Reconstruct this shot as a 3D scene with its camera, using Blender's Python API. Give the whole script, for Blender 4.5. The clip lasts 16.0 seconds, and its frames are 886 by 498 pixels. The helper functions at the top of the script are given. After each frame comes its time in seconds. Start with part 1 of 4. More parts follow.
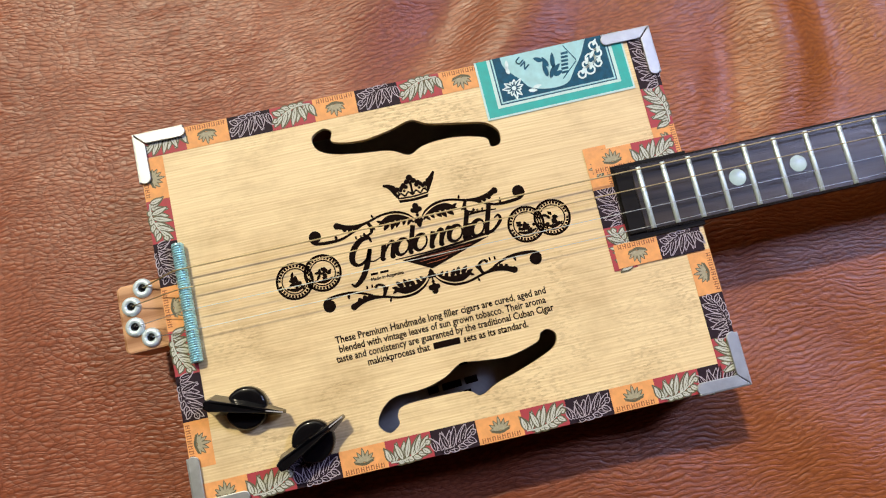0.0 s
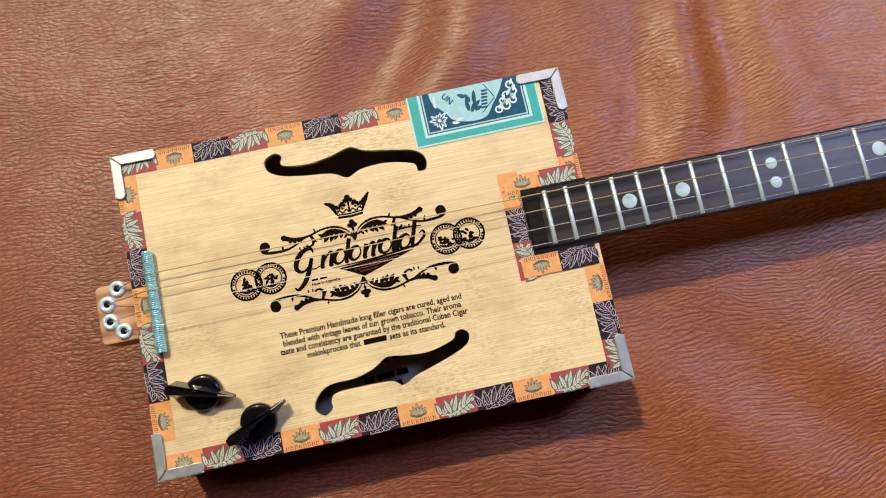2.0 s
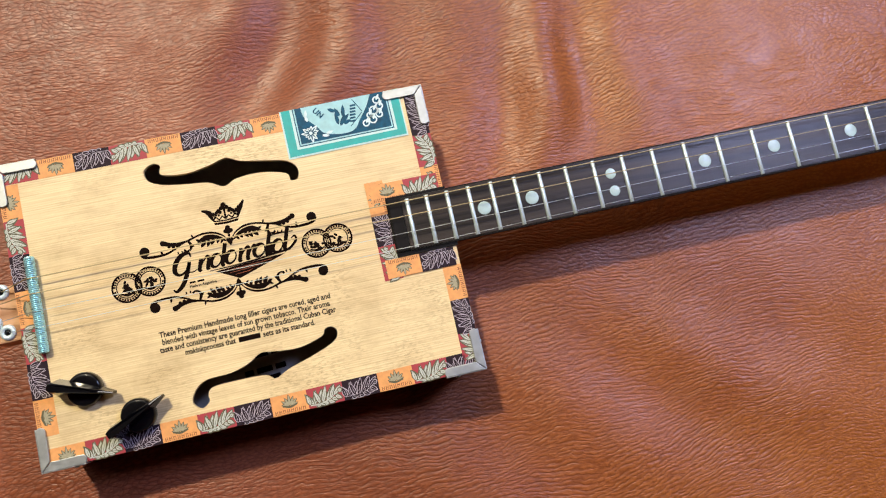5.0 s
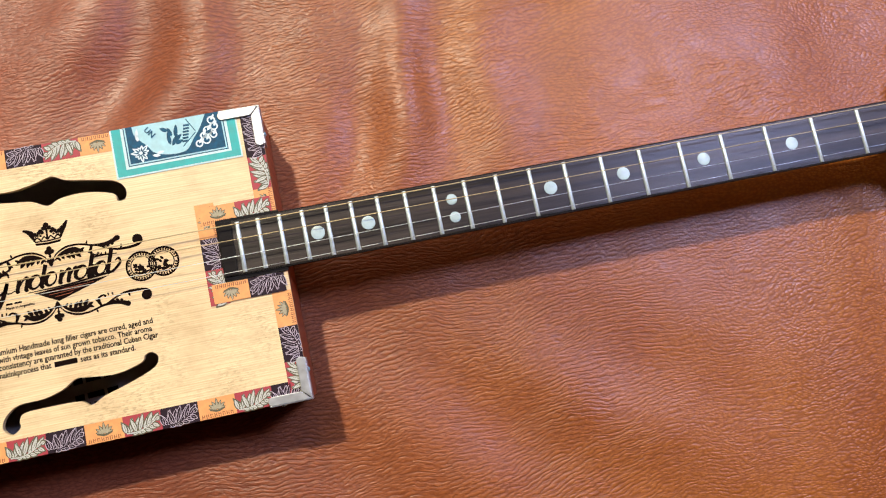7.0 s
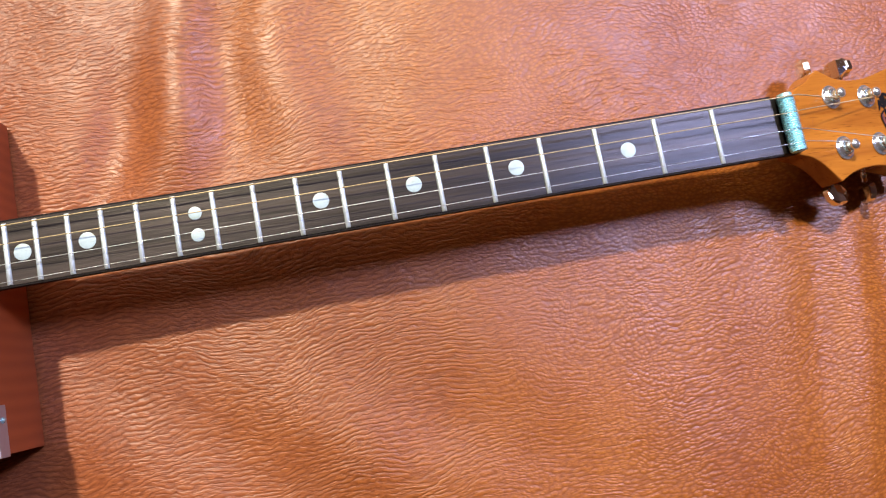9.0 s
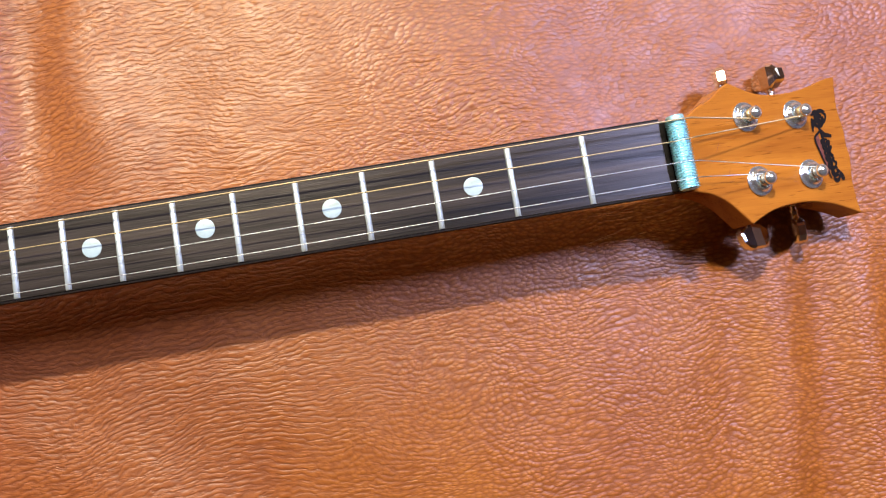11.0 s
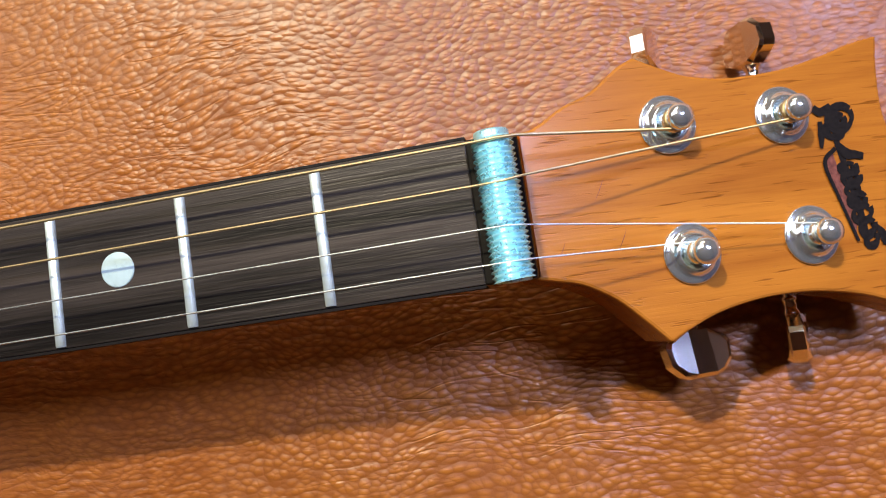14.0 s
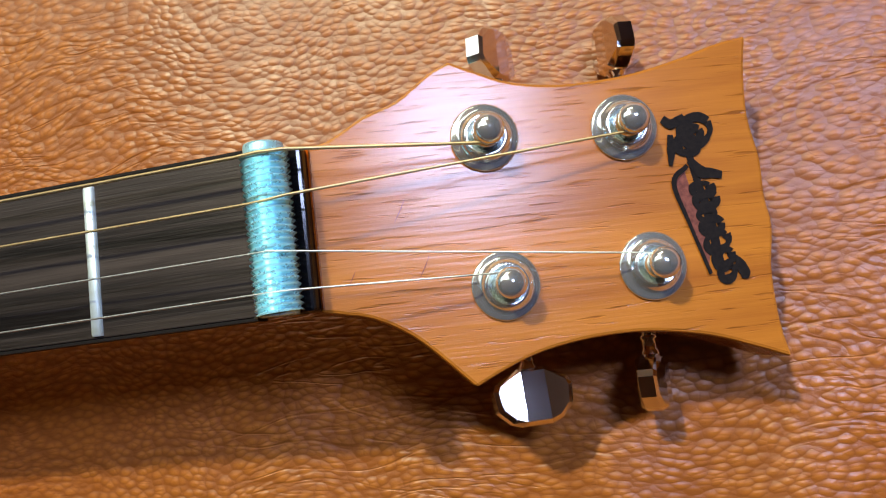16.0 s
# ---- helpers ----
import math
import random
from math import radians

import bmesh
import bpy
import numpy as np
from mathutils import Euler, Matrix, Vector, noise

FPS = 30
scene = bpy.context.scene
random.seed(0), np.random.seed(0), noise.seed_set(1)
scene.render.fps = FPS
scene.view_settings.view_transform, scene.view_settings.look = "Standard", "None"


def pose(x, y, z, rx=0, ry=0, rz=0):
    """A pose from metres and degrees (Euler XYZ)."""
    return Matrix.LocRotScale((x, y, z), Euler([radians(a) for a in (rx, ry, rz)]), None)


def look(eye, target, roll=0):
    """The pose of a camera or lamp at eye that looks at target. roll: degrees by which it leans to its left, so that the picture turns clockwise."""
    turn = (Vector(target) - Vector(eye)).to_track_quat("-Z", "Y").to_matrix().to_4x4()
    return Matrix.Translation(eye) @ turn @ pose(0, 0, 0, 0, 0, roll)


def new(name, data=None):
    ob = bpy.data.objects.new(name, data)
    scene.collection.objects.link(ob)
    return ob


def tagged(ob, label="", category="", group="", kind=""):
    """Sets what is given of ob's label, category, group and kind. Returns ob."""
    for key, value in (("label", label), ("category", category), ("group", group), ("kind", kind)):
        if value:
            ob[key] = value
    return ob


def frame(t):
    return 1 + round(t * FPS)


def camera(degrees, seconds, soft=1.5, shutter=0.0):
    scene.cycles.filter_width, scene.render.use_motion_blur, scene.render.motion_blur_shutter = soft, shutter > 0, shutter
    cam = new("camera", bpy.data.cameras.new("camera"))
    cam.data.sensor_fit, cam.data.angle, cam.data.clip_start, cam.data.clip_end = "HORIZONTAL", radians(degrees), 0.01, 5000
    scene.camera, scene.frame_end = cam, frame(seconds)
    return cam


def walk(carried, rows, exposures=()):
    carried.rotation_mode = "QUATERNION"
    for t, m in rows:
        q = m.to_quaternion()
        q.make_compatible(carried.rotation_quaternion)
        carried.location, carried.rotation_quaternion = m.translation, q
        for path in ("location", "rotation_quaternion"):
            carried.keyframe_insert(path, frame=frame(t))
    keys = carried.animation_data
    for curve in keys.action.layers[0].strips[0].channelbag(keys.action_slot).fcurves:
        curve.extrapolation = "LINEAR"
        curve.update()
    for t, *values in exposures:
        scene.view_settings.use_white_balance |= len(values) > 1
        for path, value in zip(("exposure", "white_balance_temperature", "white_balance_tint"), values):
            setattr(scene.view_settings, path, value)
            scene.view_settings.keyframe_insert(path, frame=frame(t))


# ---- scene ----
cam = camera(60.44, 16.0, soft=1.15)
# seconds, eye in metres, turn in degrees
PATH = [
    (0.0, -0.5486, -0.0606, 0.3983, 9.45, -0.44, -12.60),
    (0.5, -0.5438, -0.0617, 0.4075, 9.37, -0.46, -12.45),
    (1.0, -0.5363, -0.0634, 0.4171, 9.27, -0.14, -12.41),
    (1.5, -0.5211, -0.0661, 0.4402, 8.99, 0.27, -12.07),
    (2.0, -0.5097, -0.0692, 0.4579, 8.93, -0.16, -11.72),
    (2.5, -0.5018, -0.0743, 0.4681, 9.15, -0.86, -11.55),
    (3.0, -0.4908, -0.0835, 0.4774, 9.94, -0.99, -11.41),
    (5.5, -0.4572, -0.0698, 0.5004, 7.39, -5.36, -12.84),
    (6.0, -0.4343, -0.0763, 0.4984, 8.13, -5.37, -12.50),
    (6.5, -0.4015, -0.0807, 0.5032, 8.27, -4.58, -12.00),
    (7.0, -0.3710, -0.0804, 0.4979, 8.20, -5.05, -11.71),
    (7.5, -0.3420, -0.0816, 0.4860, 8.31, -5.81, -11.56),
    (8.0, -0.3076, -0.0816, 0.4652, 8.28, -6.08, -11.38),
    (8.5, -0.2737, -0.0829, 0.4437, 8.54, -5.80, -11.11),
    (9.0, -0.2281, -0.0851, 0.4248, 8.48, -4.21, -10.67),
    (9.5, -0.1855, -0.0899, 0.4073, 9.30, -2.00, -10.02),
    (12.0, -0.0751, -0.0349, 0.3142, 4.81, -0.52, -9.42),
    (12.5, -0.0520, -0.0321, 0.2797, 4.85, -0.28, -9.29),
    (13.0, -0.0259, -0.0349, 0.2591, 5.61, 2.79, -8.72),
    (13.5, -0.0046, -0.0296, 0.2322, 5.33, 5.88, -8.31),
    (14.0, 0.0148, -0.0239, 0.2074, 4.47, 9.48, -8.29),
    (14.5, 0.0309, -0.0230, 0.1945, 4.70, 11.31, -8.15),
    (15.0, 0.0414, -0.0257, 0.1844, 5.91, 11.98, -7.37),
    (15.5, 0.0536, -0.0274, 0.1815, 6.24, 12.72, -7.09),
    (16.0, 0.0655, -0.0250, 0.1780, 5.27, 13.69, -6.97),
]
STOPS = [(0.0, 0.06, 6500, 10), (3.0, 0.07, 6500, 10), (5.5, 0.24, 6500, 12), (7.0, 0.34, 6500, 16), (8.0, 0.44, 6500, 20), (9.0, 0.70, 6500, 20), (12.0, 0.70, 6500, 15), (14.0, 0.54, 6500, 10), (16.0, 0.36, 6500, 2)]
walk(cam, [(t, pose(*row)) for t, *row in PATH], STOPS)

# ---- light ----
world = bpy.data.worlds.new("sky")
scene.world = world
world.use_nodes = True
SUN_FROM = Vector((-0.22, 0.62, 1.0)).normalized()
wn = world.node_tree.nodes
sky = wn.new("ShaderNodeTexSky")
sky.sky_type, sky.sun_disc = "NISHITA", False
sky.sun_elevation = math.asin(SUN_FROM.z)
sky.sun_rotation = math.atan2(SUN_FROM.x, SUN_FROM.y)
sky.air_density, sky.dust_density, sky.ozone_density = 1.0, 0.6, 2.5
wn["Background"].inputs["Strength"].default_value = 0.05
world.node_tree.links.new(sky.outputs["Color"], wn["Background"].inputs["Color"])

sun = new("sun", bpy.data.lights.new("sun", "SUN"))
sun.data.energy, sun.data.angle, sun.data.color = 2.5, radians(2.4), (1.0, 0.88, 0.61)
sun.matrix_world = look(SUN_FROM * 5, (0, 0, 0))

# the sky's light in the smaller roof window
pane = new("roof_window_light", bpy.data.lights.new("roof_window_light", "AREA"))
pane.data.shape, pane.data.size, pane.data.size_y = "RECTANGLE", 0.48, 0.42
pane.data.energy, pane.data.color = 45.0, (0.53, 0.60, 1.0)
pane.matrix_world = pose(0.95, 0.60, 1.95)
wide = new("wide_window_light", bpy.data.lights.new("wide_window_light", "AREA"))
wide.data.shape, wide.data.size, wide.data.size_y = "RECTANGLE", 3.1, 1.65
wide.data.energy, wide.data.color = 19.0, (1.0, 0.94, 0.80)
wide.matrix_world = pose(-1.45, 1.575, 1.97)
# added warm fill for the strip under the neck, in the unseen north wall
low = new("low_fill_light", bpy.data.lights.new("low_fill_light", "AREA"))
low.data.shape, low.data.size, low.data.size_y = "RECTANGLE", 1.5, 0.4
low.data.energy, low.data.color = 14.0, (1.0, 0.84, 0.54)
low.matrix_world = look((-0.1, 2.68, 1.55), (-0.1, 0.0, 1.55))


# ---- materials ----
class Mat:
    """A node material with a few shorthands."""

    def __init__(self, name, color=(0.5, 0.5, 0.5), rough=0.5, metal=0.0, spec=0.5):
        self.m = bpy.data.materials.new(name)
        self.m.use_nodes = True
        self.t = self.m.node_tree
        self.b = self.t.nodes["Principled BSDF"]
        self.set("Base Color", (*color, 1)), self.set("Roughness", rough), self.set("Metallic", metal)
        self.set("Specular IOR Level", spec)
        self.where = self.t.nodes.new("ShaderNodeTexCoord").outputs["Object"]

    def set(self, key, value):
        self.b.inputs[key].default_value = value

    def node(self, kind, **values):
        n = self.t.nodes.new(kind)
        for key, value in values.items():
            n.inputs[key.replace("_", " ")].default_value = value
        return n

    def link(self, a, b):
        self.t.links.new(a, b)

    def place(self, scale=(1, 1, 1), turn=(0, 0, 0), source=None):
        n = self.node("ShaderNodeMapping", Scale=scale, Rotation=turn)
        self.link(source or self.where, n.inputs["Vector"])
        return n.outputs["Vector"]

    def noise(self, where, scale, detail=3.0, rough=0.55, distort=0.0):
        n = self.node("ShaderNodeTexNoise", Scale=scale, Detail=detail, Roughness=rough, Distortion=distort)
        self.link(where, n.inputs["Vector"])
        return n.outputs["Fac"]

    def ramp(self, value, *stops):
        n = self.t.nodes.new("ShaderNodeValToRGB")
        while len(n.color_ramp.elements) < len(stops):
            n.color_ramp.elements.new(0.5)
        for el, (at, color) in zip(n.color_ramp.elements, stops):
            el.position, el.color = at, (*(color if isinstance(color, tuple) else (color,) * 3), 1)
        self.link(value, n.inputs["Fac"])
        return n.outputs["Color"]

    def math(self, op, a, b):
        n = self.t.nodes.new("ShaderNodeMath")
        n.operation = op
        for k, v in enumerate((a, b)):
            if isinstance(v, (int, float)):
                n.inputs[k].default_value = v
            else:
                self.link(v, n.inputs[k])
        return n.outputs[0]

    def mix(self, kind, fac, a, b):
        n = self.t.nodes.new("ShaderNodeMix")
        n.data_type, n.blend_type = "RGBA", kind
        for k, v in ((0, fac), (6, a), (7, b)):
            if isinstance(v, tuple):
                n.inputs[k].default_value = (*v, 1)
            elif isinstance(v, (int, float)):
                n.inputs[k].default_value = v
            else:
                self.link(v, n.inputs[k])
        return n.outputs[2]

    def color(self, out):
        self.link(out, self.b.inputs["Base Color"])

    def rough(self, out):
        self.link(out, self.b.inputs["Roughness"])

    def bump(self, height, strength, distance):
        n = self.node("ShaderNodeBump", Strength=strength, Distance=distance)
        self.link(height, n.inputs["Height"])
        self.link(n.outputs["Normal"], self.b.inputs["Normal"])


def leather_material():
    m = Mat("tan_leather", rough=0.5, spec=0.52)
    warp = m.node("ShaderNodeTexNoise", Scale=9.0, Detail=3.0)
    m.link(m.where, warp.inputs["Vector"])
    add = m.t.nodes.new("ShaderNodeVectorMath")
    add.operation = "MULTIPLY_ADD"
    m.link(warp.outputs["Color"], add.inputs[0])
    add.inputs[1].default_value = (0.035, 0.035, 0.0)
    m.link(m.where, add.inputs[2])
    bent = add.outputs[0]

    def pebbles(scale, turn, wide):
        n = m.node("ShaderNodeTexVoronoi", Scale=scale, Randomness=1.0)
        n.feature = "SMOOTH_F1"
        n.inputs["Smoothness"].default_value = 0.5
        m.link(m.place((wide, 1 / wide, 1.0), (0, 0, turn), bent), n.inputs["Vector"])
        return m.math("SUBTRACT", 1.0, n.outputs["Distance"])

    def cells(scale, turn, wide):
        n = m.node("ShaderNodeTexVoronoi", Scale=scale, Randomness=1.0)
        n.feature = "DISTANCE_TO_EDGE"
        m.link(m.place((wide, 1 / wide, 1.0), (0, 0, turn), bent), n.inputs["Vector"])
        return m.ramp(n.outputs["Distance"], (0.0, 0.0), (0.10, 0.75), (0.26, 1.0))

    def wrinkles(scale, turn, wide, width):
        n = m.noise(m.place((wide, 1.25, 1.0), (0, 0, turn), bent), scale, 2.0, 0.5, 0.6)
        return m.ramp(n, (0.5 - width, 1.0), (0.5, 0.0), (0.5 + width, 1.0))

    axes = m.t.nodes.new("ShaderNodeSeparateXYZ")
    m.link(m.where, axes.inputs[0])
    # long drawn wrinkles on the body of the hide, rounder pebbles towards the headstock
    shift = m.math("ADD", m.math("ADD", axes.outputs[0], 0.5), m.math("MULTIPLY", m.noise(m.where, 8.0, 3.0), 0.22))
    zone = m.ramp(shift, (0.36, 0.0), (0.54, 0.88))
    sway = m.ramp(m.noise(m.where, 13.0, 3.0), (0.44, 0.0), (0.56, 1.0))

    def ridges(scale, turn, wide):
        """Flowing ridges that split and merge, with narrow valleys between them."""
        n = m.node("ShaderNodeTexWave", Scale=scale, Distortion=8.0, Detail=3.0, Detail_Scale=1.2, Detail_Roughness=0.65)
        n.wave_type, n.bands_direction = "BANDS", "Y"
        m.link(m.place((wide, 1.0, 1.0), (0, 0, turn), bent), n.inputs["Vector"])
        return m.ramp(n.outputs["Fac"], (0.0, 0.0), (0.30, 0.62), (1.0, 1.0))

    flow = m.mix("MIX", sway, ridges(118.0, 0.16, 0.66), ridges(124.0, -0.28, 0.74))
    pebble = m.mix("MIX", sway, pebbles(360.0, 0.14, 0.64), pebbles(370.0, -0.26, 0.70))
    grain = m.math("ADD", m.math("MULTIPLY", flow, 0.30), m.math("MULTIPLY", pebble, 0.74))
    west = m.ramp(shift, (0.00, 0.9), (0.16, 0.0))
    hide = m.math("ADD", m.math("MULTIPLY", pebbles(330.0, 0.05, 0.68), 0.62), m.math("MULTIPLY", cells(330.0, 0.05, 0.68), 0.16))
    hide = m.math("ADD", hide, m.math("MULTIPLY", flow, 0.2))
    grain = m.mix("MIX", west, grain, hide)
    grain = m.mix("MIX", zone, grain, pebbles(450.0, -0.40, 0.74))
    cell = m.mix("MIX", west, flow, cells(330.0, 0.05, 0.68))
    cell = m.mix("MIX", zone, cell, cells(450.0, -0.40, 0.74))
    crease = wrinkles(230.0, 0.05, 0.26, 0.07)
    crease2 = wrinkles(90.0, -0.45, 0.30, 0.035)
    crease3 = wrinkles(80.0, 0.30, 0.22, 0.03)
    fine = m.noise(m.where, 1000.0, 3.0)
    worn = m.ramp(m.noise(m.where, 16.0, 3.0, 0.6), (0.34, 0.62), (0.56, 1.0))
    h = m.math("ADD", m.math("MULTIPLY", grain, 1.0), m.math("MULTIPLY", cell, 0.07))
    h = m.math("MULTIPLY", h, worn)
    loose = m.ramp(m.noise(m.where, 11.0, 2.0, 0.5), (0.50, 0.0), (0.62, 0.30))
    long = m.math("MULTIPLY", m.math("SUBTRACT", 1.0, zone), 0.16)
    for lines, depth in ((crease, long), (crease2, loose), (crease3, loose)):
        h = m.math("ADD", h, m.math("MULTIPLY", lines, depth))
    h = m.math("ADD", h, m.math("MULTIPLY", fine, 0.10))
    m.bump(h, 0.84, 0.00052)
    big = m.noise(m.where, 6.0, 4.0, 0.6)
    tan = m.ramp(big, (0.3, (0.28, 0.080, 0.011)), (0.7, (0.40, 0.138, 0.018)))
    red = m.ramp(big, (0.3, (0.215, 0.054, 0.024)), (0.7, (0.335, 0.098, 0.040)))
    along = m.math("ADD", axes.outputs[0], m.math("MULTIPLY", m.noise(m.where, 4.0, 3.0), 0.3))
    # redder and darker towards the tail, part of it edge falloff put into the colour
    tone = m.mix("MIX", m.ramp(m.math("ADD", along, 0.8), (0.40, 0.0), (0.80, 1.0)), red, tan)
    # shade in the valleys between the pebbles, darkened into the colour
    valley_shade = m.ramp(m.math("ADD", m.math("MULTIPLY", grain, 0.88), m.math("MULTIPLY", cell, 0.12)), (0.42, (0.40, 0.29, 0.25)), (0.78, (1.0, 1.0, 1.0)))
    m.color(m.mix("MULTIPLY", 0.6, tone, valley_shade))
    m.rough(m.ramp(m.noise(m.where, 60.0, 3.0), (0.3, 0.36), (0.7, 0.48)))
    return m.m


def wood_material(name, dark, light, rings, rough, grain=0.0002, coat=0.0, smudge=None, lines=0.45):
    """Wood whose grain runs along x, with `rings` lines to the metre across it."""
    m = Mat(name, rough=rough)
    p = m.place((0.06, 1.0, 1.0))
    bend = m.noise(p, 30.0, 2.0)
    mapped = m.place((0.02, 1.0, 0.3))
    wave = m.node("ShaderNodeTexWave", Scale=rings / 20.0 * 2, Distortion=1.2, Detail=2.0, Detail_Scale=1.4)
    wave.wave_type, wave.bands_direction = "BANDS", "Y"
    m.link(mapped, wave.inputs["Vector"])
    fibre = m.noise(m.place((0.03, 1.0, 1.0)), 1300.0, 3.0, 0.6)
    both = m.math("ADD", m.math("MULTIPLY", wave.outputs["Fac"], lines), m.math("MULTIPLY", fibre, 0.8 - lines))
    both = m.math("ADD", both, m.math("MULTIPLY", bend, 0.3))
    c = m.ramp(both, (0.25, dark), (0.75, light))
    if smudge:
        spots = m.noise(m.place((1.0, 1.4, 1.0)), 26.0, 5.0, 0.65)
        c = m.mix("MULTIPLY", m.ramp(spots, (0.48, 0.0), (0.68, 0.4)), c, smudge)
        fleck = m.noise(m.place((0.35, 1.0, 1.0)), 900.0, 3.0, 0.6)
        patch = m.ramp(m.noise(m.where, 17.0, 3.0, 0.6), (0.50, 0.0), (0.66, 0.45))
        c = m.mix("MULTIPLY", m.math("MULTIPLY", m.ramp(fleck, (0.50, 0.0), (0.60, 1.0)), patch), c, (0.42, 0.34, 0.26))
    m.color(c)
    m.bump(both, 0.35, grain)
    m.set("Coat Weight", coat)
    m.set("Coat Roughness", 0.12)
    return m.m


def mahogany_material(name, dark, light, gloss=0.25, film=0.18):
    """Reddish wood, softly banded, with scattered short dark pores along x."""
    m = Mat(name, rough=0.24)
    flow = m.noise(m.place((0.09, 1.0, 1.0)), 75.0, 4.0, 0.6, 0.9)
    fibre = m.noise(m.place((0.03, 1.0, 1.0)), 1300.0, 3.0, 0.6)
    pore = m.noise(m.place((0.075, 1.0, 1.0)), 1150.0, 2.0, 0.5, 0.2)
    rare = m.noise(m.place((0.35, 1.0, 1.0)), 170.0, 2.0, 0.5)
    deep = m.math("MULTIPLY", m.ramp(pore, (0.30, 1.0), (0.40, 0.0)), m.ramp(rare, (0.40, 0.25), (0.58, 1.0)))
    c = m.ramp(m.math("ADD", m.math("MULTIPLY", flow, 0.82), m.math("MULTIPLY", fibre, 0.18)), (0.32, dark), (0.68, light))
    c = m.mix("MULTIPLY", m.math("MULTIPLY", deep, 0.62), c, (0.30, 0.20, 0.15))
    m.color(c)
    m.bump(m.math("SUBTRACT", m.math("MULTIPLY", fibre, 0.4), deep), 0.45, 0.00035)
    m.set("Specular IOR Level", 0.25)
    m.set("Coat Weight", gloss)
    m.set("Coat Roughness", film)
    return m.m


def plain_material(name, color, rough=0.5, metal=0.0, spread=0.12, scale=300.0, bump=0.0, spec=0.5):
    m = Mat(name, color, rough, metal, spec)
    n = m.noise(m.where, scale, 4.0, 0.6)
    m.color(m.ramp(n, (0.3, tuple(c * (1 - spread) for c in color)), (0.7, tuple(min(1, c * (1 + spread)) for c in color))))
    m.rough(m.ramp(n, (0.3, max(0.02, rough * 0.8)), (0.7, min(1, rough * 1.25))))
    if bump:
        m.bump(n, 0.4, bump)
    return m.m


def rosewood_material():
    m = Mat("dark_rosewood", rough=0.33, spec=0.28)
    streak = m.noise(m.place((0.035, 1.0, 1.0)), 210.0, 4.0, 0.55, 0.3)
    band = m.noise(m.place((0.02, 1.0, 1.0)), 120.0, 2.0, 0.5, 0.2)
    pore = m.noise(m.place((0.03, 1.0, 1.0)), 2200.0, 2.0)
    both = m.math("ADD", m.math("MULTIPLY", streak, 0.45), m.math("ADD", m.math("MULTIPLY", band, 0.40), m.math("MULTIPLY", pore, 0.15)))
    m.color(m.ramp(both, (0.41, (0.004, 0.003, 0.003)), (0.47, (0.020, 0.016, 0.014)), (0.60, (0.052, 0.041, 0.034))))
    m.bump(m.math("ADD", both, m.math("MULTIPLY", pore, 0.4)), 0.4, 0.0003)
    return m.m


LEATHER = leather_material()
PINE = wood_material("pine_soundboard", (0.58, 0.40, 0.19), (0.88, 0.72, 0.41), 2500, 0.5, 0.00008, 0.06, (0.50, 0.42, 0.32), 0.13)
CEDAR = wood_material("box_cedar", (0.24, 0.045, 0.010), (0.38, 0.085, 0.020), 420, 0.55, 0.0001, 0.0, None, 0.2)
MAHOGANY = mahogany_material("mahogany", (0.27, 0.084, 0.012), (0.50, 0.190, 0.024), 0.20, 0.17)
# redder mahogany than the headstock's; warm bounce under the neck raised into its colour
NECK_WOOD = mahogany_material("red_mahogany", (0.38, 0.066, 0.004), (0.62, 0.140, 0.010), 1.0, 0.06)
TAIL_WOOD = wood_material("tail_wood", (0.30, 0.13, 0.05), (0.66, 0.38, 0.20), 300, 0.5)
ROSEWOOD = rosewood_material()
STEEL = plain_material("threaded_steel", (0.44, 0.82, 0.92), 0.28, 0.6, 0.1, 500.0)
CHROME = plain_material("chrome", (0.86, 0.87, 0.87), 0.1, 1.0, 0.03, 80.0)
WASHER = plain_material("polished_nickel", (0.84, 0.92, 0.94), 0.13, 0.89, 0.03, 120.0)
NICKEL = plain_material("nickel_fret", (0.68, 0.80, 0.80), 0.42, 0.55, 0.05, 400.0)
ALUMINIUM = plain_material("satin_tin", (0.42, 0.45, 0.47), 0.42, 0.75, 0.1, 260.0, 0.0001)
BRASS = plain_material("wound_bronze", (0.50, 0.41, 0.24), 0.5, 1.0, 0.1, 2000.0)
WIRE = plain_material("plain_steel_wire", (0.58, 0.64, 0.68), 0.4, 1.0, 0.05, 800.0)
PEARL = plain_material("pearl_dot", (0.42, 0.56, 0.57), 0.3, 0.0, 0.08, 300.0)
FERRULE = plain_material("white_ferrule", (0.64, 0.78, 0.82), 0.3, 0.25, 0.06, 500.0)
BLACK = plain_material("black_plastic", (0.004, 0.004, 0.005), 0.13, 0.0, 0.1, 200.0, 0.0, 0.3)
EBONY = plain_material("ebony_edge", (0.006, 0.005, 0.005), 0.6, 0.0, 0.2, 500.0, 0.0, 0.15)
INK = plain_material("brown_black_ink", (0.010, 0.006, 0.005), 0.95, 0.0, 0.35, 900.0, 0.0, 0.0)
INK_FADED = plain_material("faded_ink", (0.010, 0.008, 0.008), 0.7, 0.0, 0.6, 1400.0, 0.0, 0.1)
WEDGE = plain_material("faded_plum_ink", (0.16, 0.055, 0.045), 0.7, 0.0, 0.4, 900.0, 0.0, 0.1)
ORANGE = plain_material("orange_paper", (0.76, 0.35, 0.115), 0.6, 0.0, 0.12, 250.0)
RED = plain_material("crimson_paper", (0.38, 0.038, 0.052), 0.6, 0.0, 0.15, 250.0)
